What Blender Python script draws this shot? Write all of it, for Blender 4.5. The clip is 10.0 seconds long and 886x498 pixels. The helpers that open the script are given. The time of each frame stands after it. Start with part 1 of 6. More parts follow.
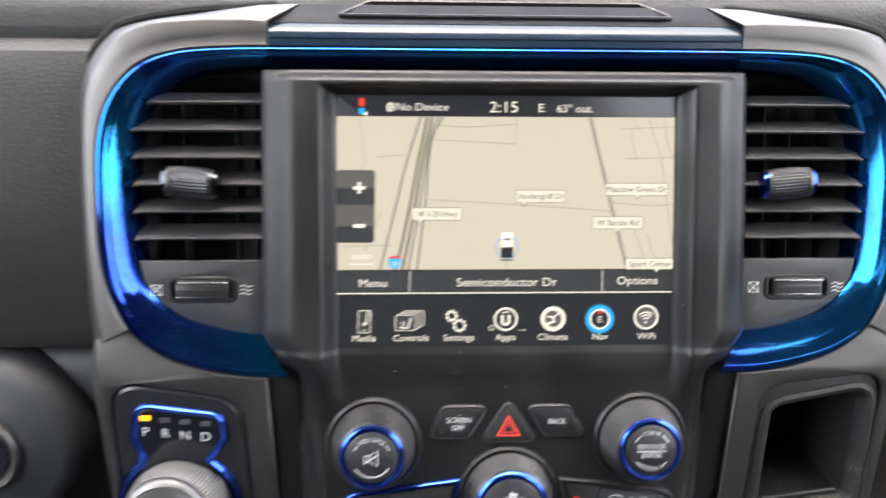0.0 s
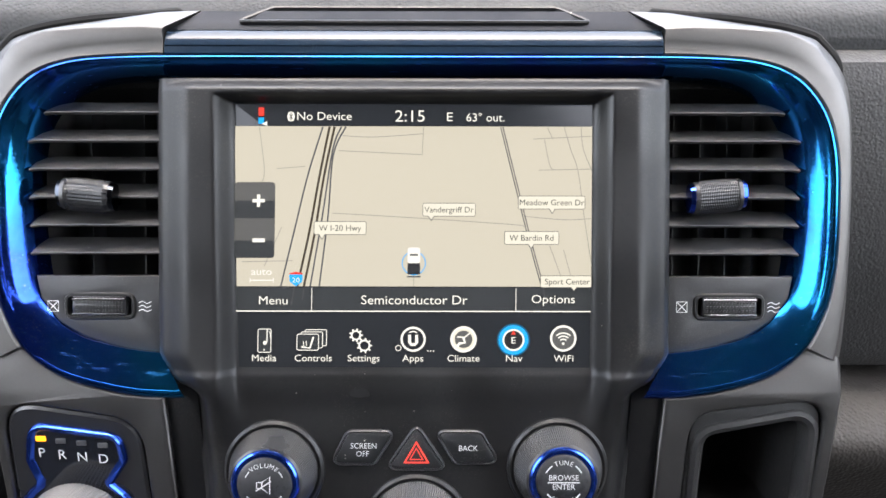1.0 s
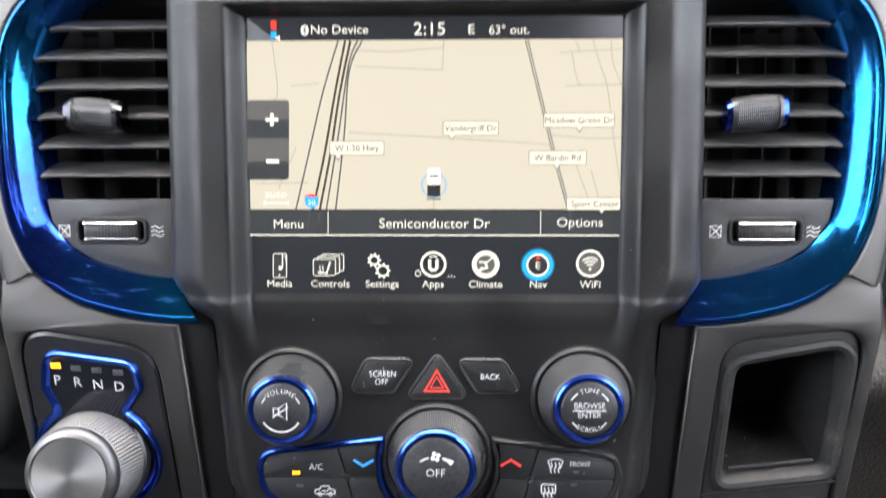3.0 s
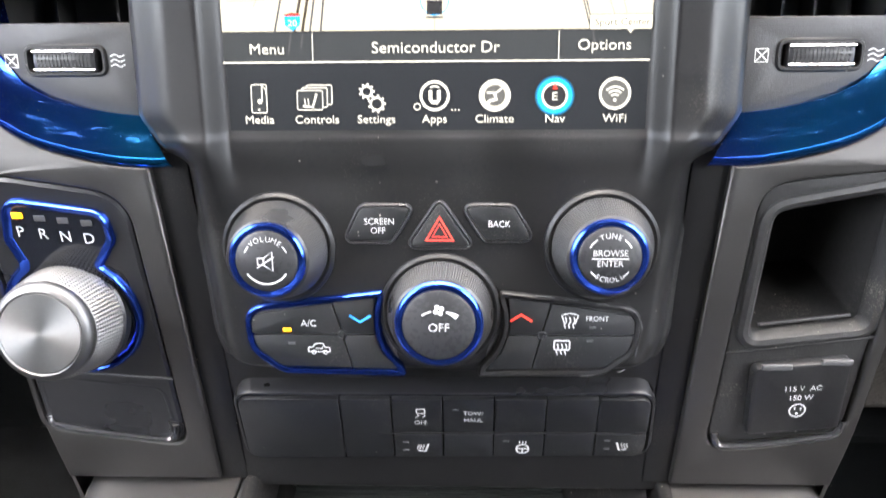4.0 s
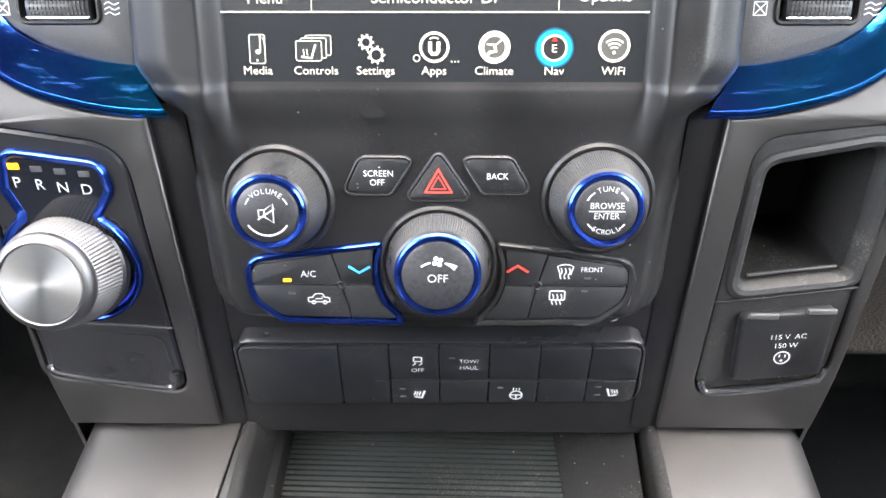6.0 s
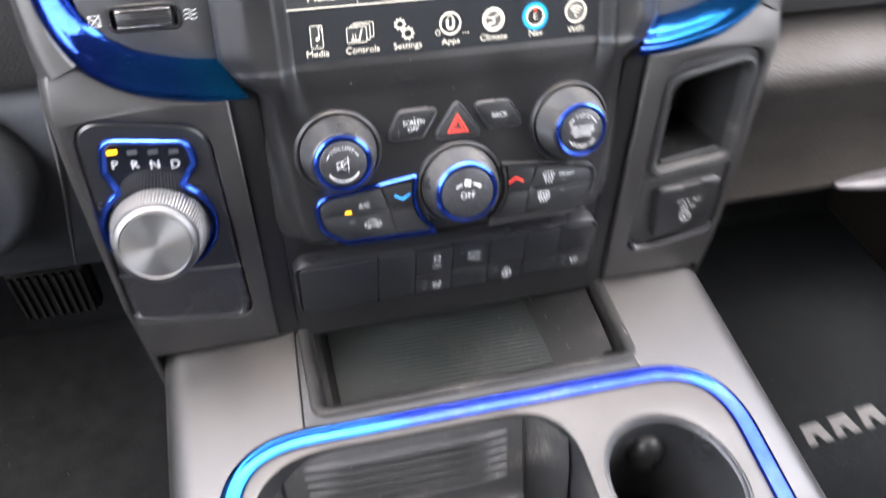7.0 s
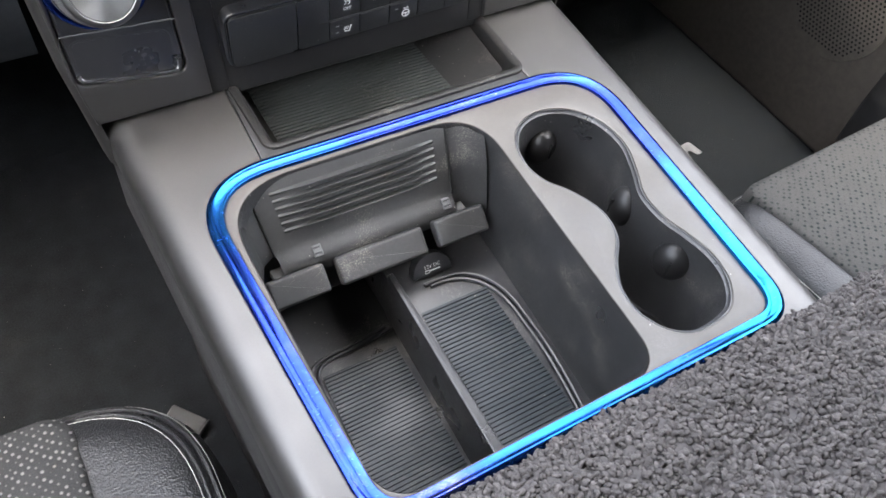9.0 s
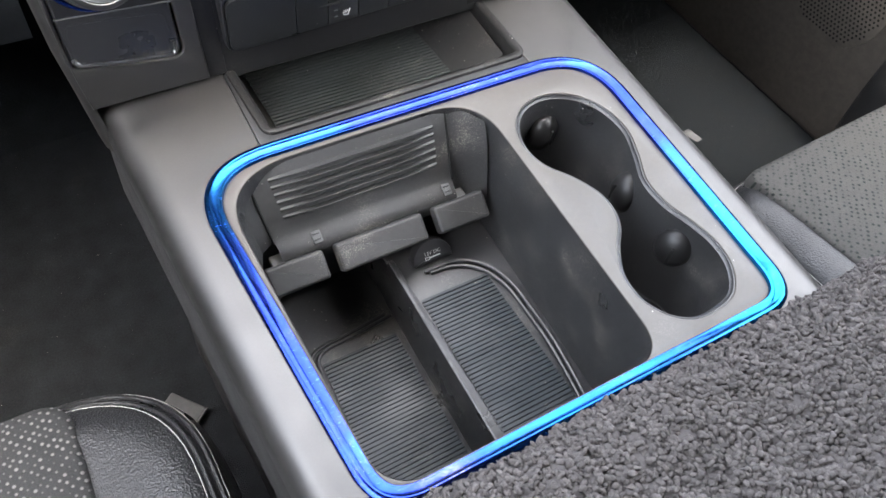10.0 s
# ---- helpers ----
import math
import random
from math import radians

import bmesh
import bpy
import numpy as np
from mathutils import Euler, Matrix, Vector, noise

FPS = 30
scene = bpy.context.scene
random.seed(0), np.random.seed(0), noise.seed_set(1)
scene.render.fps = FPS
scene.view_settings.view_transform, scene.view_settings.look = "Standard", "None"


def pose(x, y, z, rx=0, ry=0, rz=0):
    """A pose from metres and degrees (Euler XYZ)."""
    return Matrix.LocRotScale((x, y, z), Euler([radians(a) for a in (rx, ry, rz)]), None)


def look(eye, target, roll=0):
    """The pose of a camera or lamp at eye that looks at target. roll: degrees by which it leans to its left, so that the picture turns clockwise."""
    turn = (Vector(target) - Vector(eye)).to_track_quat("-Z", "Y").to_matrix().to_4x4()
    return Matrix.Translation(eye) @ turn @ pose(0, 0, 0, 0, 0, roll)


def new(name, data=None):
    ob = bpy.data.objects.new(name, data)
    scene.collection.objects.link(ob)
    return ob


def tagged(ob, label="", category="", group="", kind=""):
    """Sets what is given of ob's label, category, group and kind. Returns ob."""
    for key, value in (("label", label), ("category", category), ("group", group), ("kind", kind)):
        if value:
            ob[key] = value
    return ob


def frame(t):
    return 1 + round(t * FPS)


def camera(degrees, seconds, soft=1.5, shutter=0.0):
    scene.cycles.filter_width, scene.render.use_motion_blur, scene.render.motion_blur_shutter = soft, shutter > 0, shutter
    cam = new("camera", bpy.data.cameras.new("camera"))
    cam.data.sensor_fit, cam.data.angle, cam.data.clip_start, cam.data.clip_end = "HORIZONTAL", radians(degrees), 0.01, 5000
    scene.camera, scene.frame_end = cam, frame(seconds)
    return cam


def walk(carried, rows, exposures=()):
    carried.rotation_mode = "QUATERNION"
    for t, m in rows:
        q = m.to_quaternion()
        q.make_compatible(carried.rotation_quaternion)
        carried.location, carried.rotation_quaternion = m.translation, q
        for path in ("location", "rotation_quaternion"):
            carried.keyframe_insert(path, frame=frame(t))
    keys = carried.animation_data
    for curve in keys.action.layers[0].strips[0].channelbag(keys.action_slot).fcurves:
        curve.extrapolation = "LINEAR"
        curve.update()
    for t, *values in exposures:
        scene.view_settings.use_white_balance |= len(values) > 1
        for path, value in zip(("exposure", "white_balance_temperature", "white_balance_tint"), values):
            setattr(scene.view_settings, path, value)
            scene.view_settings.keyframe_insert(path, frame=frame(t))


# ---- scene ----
cam = camera(61.5, 10.0, shutter=0.5)
EXPOSURES = [(0.0, 4.56, 7100, 9), (0.6, 4.54, 6950, 9), (1.3, 4.54, 6750, 9), (2.2, 4.54, 6750, 9), (3.5, 5.08, 6950, 9), (4.0, 5.45, 7000, 9), (4.5, 5.7, 7000, 8), (5.7, 5.72, 7000, 8), (7.0, 5.35, 6900, 11), (7.5, 5.47, 6900, 12), (8.0, 5.4, 6900, 12), (8.7, 5.13, 6900, 8), (10.0, 5.08, 6900, 7)]
PATH = [
    (0, (-0.049, 0.007, 0.856), (0.038, 1.841, 0.063), 0.9),
    (0.5, (0.007, 0.031, 0.85), (0.041, 1.878, 0.084), 0.6),
    (1, (0.014, 0.023, 0.849), (0.014, 1.876, 0.095), 0.1),
    (1.5, (0.013, 0.019, 0.847), (-0.008, 1.875, 0.103), -0.1),
    (2, (0.014, 0.019, 0.847), (-0.018, 1.879, 0.111), -0.1),
    (2.2, (0.014, 0.019, 0.846), (-0.02, 1.879, 0.112), -0.2),
    (3.3, (0.014, 0.038, 0.813), (-0.058, 1.807, -0.117), -1.1),
    (3.5, (0.014, 0.045, 0.804), (-0.066, 1.779, -0.189), -1.4),
    (4, (0.014, 0.055, 0.789), (-0.058, 1.715, -0.324), -1.3),
    (4.5, (0.011, 0.053, 0.787), (-0.049, 1.677, -0.378), -0.7),
    (5, (0.009, 0.053, 0.785), (-0.046, 1.66, -0.404), -0.2),
    (5.5, (0.011, 0.052, 0.786), (-0.038, 1.65, -0.416), 0.0),
    (5.7, (0.012, 0.053, 0.787), (-0.035, 1.646, -0.421), 0.0),
    (6.8, (-0.068, 0.019, 0.849), (0.203, 1.452, -0.519), 1.1),
    (7, (-0.106, -0.013, 0.872), (0.308, 1.333, -0.549), 3.4),
    (7.5, (-0.193, -0.065, 0.891), (0.451, 1.091, -0.609), 8.2),
    (8, (-0.217, -0.101, 0.871), (0.503, 0.925, -0.688), 9.6),
    (8.5, (-0.212, -0.105, 0.86), (0.528, 0.845, -0.737), 10.1),
    (9, (-0.217, -0.106, 0.86), (0.531, 0.815, -0.751), 10.7),
    (9.5, (-0.218, -0.105, 0.856), (0.529, 0.799, -0.764), 11.0),
    (10, (-0.218, -0.104, 0.855), (0.526, 0.791, -0.772), 11.2),
]
walk(cam, [(t, look(eye, target, roll)) for t, eye, target, roll in PATH], EXPOSURES)

# ---- world and light ----
world = bpy.data.worlds.new("sky")
scene.world = world
world.use_nodes = True
wn = world.node_tree.nodes
sky = wn.new("ShaderNodeTexSky")
sky.sky_type, sky.sun_disc = "NISHITA", False
sky.sun_elevation, sky.sun_rotation = radians(72), radians(178)
sky.air_density, sky.dust_density = 1.0, 6.0
wn["Background"].inputs["Strength"].default_value = 0.15
haze = wn.new("ShaderNodeHueSaturation")
haze.inputs["Saturation"].default_value = 0.66
world.node_tree.links.new(sky.outputs[0], haze.inputs["Color"])
world.node_tree.links.new(haze.outputs[0], wn["Background"].inputs[0])
sun = new("sun", bpy.data.lights.new("sun", "SUN"))
sun.data.energy, sun.data.angle, sun.data.color = 0.8, radians(20), (1.0, 0.94, 0.86)
sun.matrix_basis = look((0.03, -0.75, 2.3), (0, 0, 0))

# ---- materials ----


def mat(name, base, rough=0.5, metal=0.0, vary=0.15, scale=300.0, bump=0.0, bump_scale=900.0, rough_vary=0.12,
        coat=0.0, dust=0.0, spots=0.0, kind="noise", emit=0.0, spec=0.5, dist=0.0006):
    """Principled surface with grain at two scales, fine relief and, where asked, dust specks."""
    m = bpy.data.materials.new(name)
    m.use_nodes = True
    nt = m.node_tree
    b = nt.nodes["Principled BSDF"]
    N, L = nt.nodes.new, nt.links.new
    co = N("ShaderNodeTexCoord").outputs["Object"]
    fine = N("ShaderNodeTexNoise")
    fine.inputs["Scale"].default_value, fine.inputs["Detail"].default_value = scale, 4
    broad = N("ShaderNodeTexNoise")
    broad.inputs["Scale"].default_value, broad.inputs["Detail"].default_value = scale / 14, 3
    L(co, fine.inputs["Vector"]), L(co, broad.inputs["Vector"])
    mixf = N("ShaderNodeMix")
    mixf.data_type = "FLOAT"
    mixf.inputs[0].default_value = 0.5
    L(fine.outputs["Fac"], mixf.inputs[2]), L(broad.outputs["Fac"], mixf.inputs[3])
    ramp = N("ShaderNodeMapRange")
    ramp.inputs["From Min"].default_value, ramp.inputs["From Max"].default_value = 0.3, 0.7
    ramp.inputs["To Min"].default_value, ramp.inputs["To Max"].default_value = 1 - vary, 1 + vary
    L(mixf.outputs[0], ramp.inputs["Value"])
    col = N("ShaderNodeMix")
    col.data_type, col.blend_type = "RGBA", "MULTIPLY"
    col.inputs[0].default_value = 1.0
    col.inputs[6].default_value = (*base, 1)
    L(ramp.outputs[0], col.inputs[7])
    out = col.outputs[2]
    rr = N("ShaderNodeMapRange")
    rr.inputs["From Min"].default_value, rr.inputs["From Max"].default_value = 0.3, 0.7
    rr.inputs["To Min"].default_value, rr.inputs["To Max"].default_value = max(0.02, rough - rough_vary), min(1, rough + rough_vary)
    L(broad.outputs["Fac"], rr.inputs["Value"])
    rout = rr.outputs[0]
    if dust:
        sp = N("ShaderNodeTexNoise")
        sp.inputs["Scale"].default_value, sp.inputs["Detail"].default_value, sp.inputs["Roughness"].default_value = 1300, 2, 0.7
        L(co, sp.inputs["Vector"])
        where = N("ShaderNodeTexNoise")
        where.inputs["Scale"].default_value, where.inputs["Detail"].default_value = 26, 5
        L(co, where.inputs["Vector"])
        add = N("ShaderNodeMath")
        add.operation = "MULTIPLY_ADD"
        add.inputs[1].default_value = 0.75
        L(where.outputs["Fac"], add.inputs[0]), L(sp.outputs["Fac"], add.inputs[2])
        mask = N("ShaderNodeMapRange")
        mask.inputs["From Min"].default_value, mask.inputs["From Max"].default_value = 1.03, 1.16
        mask.inputs["To Max"].default_value = dust
        L(add.outputs[0], mask.inputs["Value"])
        dm = N("ShaderNodeMix")
        dm.data_type = "RGBA"
        dm.inputs[7].default_value = (0.36, 0.33, 0.28, 1)
        L(mask.outputs[0], dm.inputs[0]), L(out, dm.inputs[6])
        out = dm.outputs[2]
        # single grains of dust, each in a cell of its own
        cell = N("ShaderNodeTexVoronoi")
        cell.inputs["Scale"].default_value = 210
        L(co, cell.inputs["Vector"])
        chance = N("ShaderNodeSeparateColor")
        L(cell.outputs["Color"], chance.inputs[0])
        size = N("ShaderNodeMapRange")
        size.inputs["From Min"].default_value = 1 - min(0.45, 0.12 + dust)
        size.inputs["To Min"].default_value, size.inputs["To Max"].default_value = 0.0, 0.11
        L(chance.outputs[0], size.inputs["Value"])
        inside = N("ShaderNodeMath")
        inside.operation = "LESS_THAN"
        L(cell.outputs["Distance"], inside.inputs[0]), L(size.outputs[0], inside.inputs[1])
        tone = N("ShaderNodeMath")
        tone.operation = "MULTIPLY"
        L(inside.outputs[0], tone.inputs[0]), L(chance.outputs[1], tone.inputs[1])
        grain = N("ShaderNodeMix")
        grain.data_type = "RGBA"
        grain.inputs[7].default_value = (0.30, 0.28, 0.25, 1)
        L(tone.outputs[0], grain.inputs[0]), L(out, grain.inputs[6])
        out = grain.outputs[2]
    if spots:
        st = N("ShaderNodeTexNoise")
        st.inputs["Scale"].default_value, st.inputs["Detail"].default_value, st.inputs["Roughness"].default_value = 460, 2, 0.5
        area = N("ShaderNodeTexNoise")
        area.inputs["Scale"].default_value = 45
        L(co, st.inputs["Vector"]), L(co, area.inputs["Vector"])
        su = N("ShaderNodeMath")
        su.operation = "MULTIPLY_ADD"
        su.inputs[1].default_value = 0.5
        L(area.outputs["Fac"], su.inputs[0]), L(st.outputs["Fac"], su.inputs[2])
        sm = N("ShaderNodeMapRange")
        sm.inputs["From Min"].default_value, sm.inputs["From Max"].default_value = 1.02 - 0.17 * spots, 1.06 - 0.17 * spots
        sm.inputs["To Max"].default_value = 0.75
        L(su.outputs[0], sm.inputs["Value"])
        sx = N("ShaderNodeMix")
        sx.data_type = "RGBA"
        sx.inputs[7].default_value = (0.006, 0.006, 0.007, 1)
        L(sm.outputs[0], sx.inputs[0]), L(out, sx.inputs[6])
        out = sx.outputs[2]
    L(out, b.inputs["Base Color"]), L(rout, b.inputs["Roughness"])
    b.inputs["Metallic"].default_value = metal
    b.inputs["Specular IOR Level"].default_value = spec
    b.inputs["Coat Weight"].default_value = coat
    b.inputs["Coat Roughness"].default_value = 0.08
    if emit:
        L(out, b.inputs["Emission Color"])
        b.inputs["Emission Strength"].default_value = emit
    if bump:
        if kind == "leather":
            t = N("ShaderNodeTexVoronoi")
            t.feature = "SMOOTH_F1"
            t.inputs["Scale"].default_value = bump_scale
            o = t.outputs["Distance"]
            wob = N("ShaderNodeVectorMath")
            wob.operation = "MULTIPLY_ADD"
            wob.inputs[1].default_value = (0.0009, 0.0009, 0.0009)
            L(fine.outputs["Color"], wob.inputs[0]), L(co, wob.inputs[2]), L(wob.outputs[0], t.inputs["Vector"])
        else:
            t = N("ShaderNodeTexNoise")
            t.inputs["Scale"].default_value, t.inputs["Detail"].default_value = bump_scale, 3
            o = t.outputs["Fac"]
            L(co, t.inputs["Vector"])
        bp = N("ShaderNodeBump")
        bp.inputs["Strength"].default_value, bp.inputs["Distance"].default_value = bump, dist
        L(o, bp.inputs["Height"]), L(bp.outputs[0], b.inputs["Normal"])
    return m


BLACK = mat("black_grained_plastic", (0.0115, 0.0115, 0.012), 0.42, bump=0.35, bump_scale=2200, vary=0.2, dust=0.08, spec=0.45)
BLACK_CLEAN = mat("black_satin_plastic", (0.0125, 0.0125, 0.0135), 0.36, bump=0.15, bump_scale=2500, spec=0.45)
BLACK_DUSTY = mat("dusty_black_plastic", (0.015, 0.0147, 0.0143), 0.48, bump=0.5, bump_scale=1700, vary=0.35, dust=0.35, spec=0.4)
SOFT = mat("soft_touch_black", (0.0085, 0.0083, 0.0083), 0.40, bump=0.12, bump_scale=2600, dust=0.06, spots=0.9, spec=0.27)
CAP = mat("spotted_black_cap", (0.017, 0.017, 0.018), 0.45, bump=0.2, bump_scale=2400, spots=1.4)
BIN = mat("bin_plastic", (0.016, 0.016, 0.0165), 0.36, bump=0.4, bump_scale=2000, vary=0.2, dust=0.42)
LINING = mat("dark_pocket_lining", (0.009, 0.009, 0.009), 0.9, spec=0.1)
PAD_VINYL = mat("dashboard_top_vinyl", (0.019, 0.0195, 0.0205), 0.62, kind="leather", bump=0.5, bump_scale=620, scale=220, spec=0.2)
SLAT = mat("black_slat_plastic", (0.033, 0.032, 0.032), 0.45, bump=0.2, bump_scale=2300, spec=0.4, dust=0.08)
PLATE = mat("smooth_black_plate", (0.013, 0.013, 0.014), 0.30, vary=0.15, rough_vary=0.05, spec=0.42)
PLATE_KEY = mat("satin_black_key", (0.0105, 0.0108, 0.0113), 0.46, bump=0.2, bump_scale=2300, vary=0.15, dust=0.1, spec=0.34)
# grained plastic lightened and blued for side-window light falling on it
KNEE = mat("window_lit_plastic", (0.026, 0.029, 0.033), 0.5, bump=0.4, bump_scale=1500, vary=0.2, dust=0.08, spec=0.4)
# the lilac of reflected sky is put into the handle's base colour
SKYLIT_PLASTIC = mat("skylit_lilac_plastic", (0.05, 0.048, 0.054), 0.45, spec=0.4)
TRAY = mat("dusty_tray_plastic", (0.0085, 0.008, 0.0075), 0.5, bump=0.4, bump_scale=1700, vary=0.3, dust=0.3, spec=0.25)
TRAY_RUBBER = mat("dusty_green_black_rubber", (0.011, 0.0125, 0.0115), 0.5, vary=0.25, dust=0.2, spec=0.3)
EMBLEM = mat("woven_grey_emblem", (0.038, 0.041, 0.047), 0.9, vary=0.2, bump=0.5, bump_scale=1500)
GLOVE_VINYL = mat("brownish_black_vinyl", (0.027, 0.0245, 0.022), 0.55, kind="leather", bump=0.9, bump_scale=560, scale=220, spec=0.25)
GLOSS_BLACK = mat("gloss_black", (0.006, 0.007, 0.010), 0.10, rough_vary=0.03, spec=0.4)
# black trim; the blue of the reflected sky is mixed into its base
PIANO = mat("polished_black_trim", (0.010, 0.018, 0.030), 0.2, rough_vary=0.05, spec=0.28, dust=0.05)
LIP = mat("polished_black_lip", (0.02, 0.02, 0.021), 0.22, rough_vary=0.06, spec=0.6, coat=0.5, dust=0.06)
LEDGE = mat("dark_slate_plastic", (0.011, 0.012, 0.015), 0.65, bump=0.15, bump_scale=2400, spec=0.12, dust=0.06)
POCKET = mat("dusty_pocket_plastic", (0.017, 0.0165, 0.016), 0.75, bump=0.3, bump_scale=1500, vary=0.3, dust=0.15, spec=0.12)
# base raised above black plastic: lens haze over the recesses is in it
CAVITY = mat("matt_black_cavity", (0.055, 0.055, 0.055), 0.8)
LEATHER = mat("grained_vinyl", (0.027, 0.0265, 0.0265), 0.58, kind="leather", bump=0.5, bump_scale=720, scale=220, spec=0.25)
SILVER = mat("satin_silver_paint", (0.081, 0.078, 0.075), 0.47, metal=0.92, vary=0.05, scale=900, bump=0.05, bump_scale=3500, rough_vary=0.05)
GREY = mat("warm_grey_plastic", (0.043, 0.0375, 0.031), 0.5, vary=0.12, bump=0.2, bump_scale=2400, dust=0.06)
BLUE = mat("blue_anodised_chrome", (0.014, 0.046, 0.34), 0.12, metal=0.97, vary=0.25, scale=240, rough_vary=0.07, dust=0.45, bump=0.12, bump_scale=420, dist=0.0003)
VIOLET = mat("violet_blue_chrome", (0.032, 0.095, 0.52), 0.18, metal=0.97, vary=0.2, scale=240, rough_vary=0.06, dust=0.3)
# darker copy of BLUE: the console ring's dim reflections are in its colour
RING_BLUE = mat("shaded_blue_chrome", (0.012, 0.027, 0.225), 0.13, metal=0.97, vary=0.2, scale=240, rough_vary=0.06, dust=0.45, bump=0.1, bump_scale=420, dist=0.0003)


def anodised(m, scale, low, high):
    """Cyan of the window reflections, drifted into the base colour, and fine scuffs along the metal."""
    nt = m.node_tree
    b, N, L = nt.nodes["Principled BSDF"], nt.nodes.new, nt.links.new
    co = N("ShaderNodeTexCoord").outputs["Object"]
    drift = N("ShaderNodeTexNoise")
    drift.inputs["Scale"].default_value, drift.inputs["Detail"].default_value = scale, 3
    tint = N("ShaderNodeMix")
    tint.data_type = "RGBA"
    tint.inputs[7].default_value = (0.006, 0.14, 0.34, 1)
    spread = N("ShaderNodeMapRange")
    spread.inputs["From Min"].default_value, spread.inputs["From Max"].default_value = low, high
    L(co, drift.inputs["Vector"]), L(drift.outputs["Fac"], spread.inputs["Value"]), L(spread.outputs[0], tint.inputs[0])
    L(b.inputs["Base Color"].links[0].from_socket, tint.inputs[6])
    along = N("ShaderNodeMapping")
    along.inputs["Scale"].default_value = (70, 900, 900)
    along.inputs["Rotation"].default_value = (0, 0, 0.3)
    streak = N("ShaderNodeTexNoise")
    streak.inputs["Scale"].default_value, streak.inputs["Detail"].default_value = 1.0, 4
    worn = N("ShaderNodeMapRange")
    worn.inputs["From Min"].default_value, worn.inputs["From Max"].default_value = 0.55, 0.75
    worn.inputs["To Max"].default_value = 0.42
    L(co, along.inputs[0]), L(along.outputs[0], streak.inputs["Vector"]), L(streak.outputs["Fac"], worn.inputs["Value"])
    pale = N("ShaderNodeMix")
    pale.data_type = "RGBA"
    pale.inputs[7].default_value = (0.05, 0.12, 0.36, 1)
    L(worn.outputs[0], pale.inputs[0]), L(tint.outputs[2], pale.inputs[6]), L(pale.outputs[2], b.inputs["Base Color"])
    dull = N("ShaderNodeMath")
    dull.operation = "MULTIPLY_ADD"
    dull.inputs[1].default_value = 0.45
    L(worn.outputs[0], dull.inputs[0]), L(b.inputs["Roughness"].links[0].from_socket, dull.inputs[2]), L(dull.outputs[0], b.inputs["Roughness"])


anodised(BLUE, 11, 0.42, 0.64)
anodised(RING_BLUE, 5, 0.50, 0.66)
CHROME = mat("chrome", (0.75, 0.76, 0.78), 0.12, metal=1.0, vary=0.03, rough_vary=0.05)
DARK_CHROME = mat("smoked_chrome", (0.04, 0.045, 0.055), 0.22, metal=1.0, vary=0.1, rough_vary=0.06)
ALUMINIUM = mat("brushed_aluminium", (0.13, 0.128, 0.125), 0.46, metal=1.0, vary=0.05, scale=500, rough_vary=0.05, bump=0.1, bump_scale=1500)
FACE_METAL = mat("radially_brushed_aluminium", (0.18, 0.177, 0.171), 0.5, metal=1.0, vary=0.05, scale=500, rough_vary=0.04)
fb = FACE_METAL.node_tree.nodes["Principled BSDF"]
ft = FACE_METAL.node_tree.nodes.new("ShaderNodeTangent")
ft.direction_type, ft.axis = "RADIAL", "Y"
fb.inputs["Anisotropic"].default_value = 0.7
FACE_METAL.node_tree.links.new(ft.outputs[0], fb.inputs["Tangent"])
KNURL = mat("knurled_aluminium", (0.185, 0.181, 0.174), 0.45, metal=0.95, vary=0.06, scale=700)
GRIP = mat("knurled_grip", (0.012, 0.0117, 0.0114), 0.36, vary=0.12, scale=700, spec=0.42)
RUBBER = mat("ribbed_rubber", (0.008, 0.0115, 0.0145), 0.46, vary=0.15, dust=0.15, spec=0.25)
CARPET = mat("black_carpet", (0.017, 0.019, 0.0215), 0.95, vary=0.5, scale=500, bump=1.0, bump_scale=900, dist=0.004, spec=0.08, dust=0.05)
MAT_CARPET = mat("dark_mat_carpet", (0.0055, 0.007, 0.009), 0.95, vary=0.5, scale=500, bump=1.0, bump_scale=900, dist=0.004, spec=0.08, dust=0.03)
WHITE = mat("white_legend", (0.45, 0.45, 0.44), 0.5, vary=0.04, emit=0.01)
RED = mat("red_legend", (0.70, 0.05, 0.035), 0.5, vary=0.05, emit=0.01)
SKYBLUE = mat("blue_legend", (0.03, 0.32, 0.85), 0.5, vary=0.05, emit=0.01)
AMBER = mat("amber_lamp", (1.0, 0.34, 0.01), 0.4, vary=0.03, emit=0.10)
LAMP_OFF = mat("unlit_lamp", (0.05, 0.05, 0.05), 0.35)


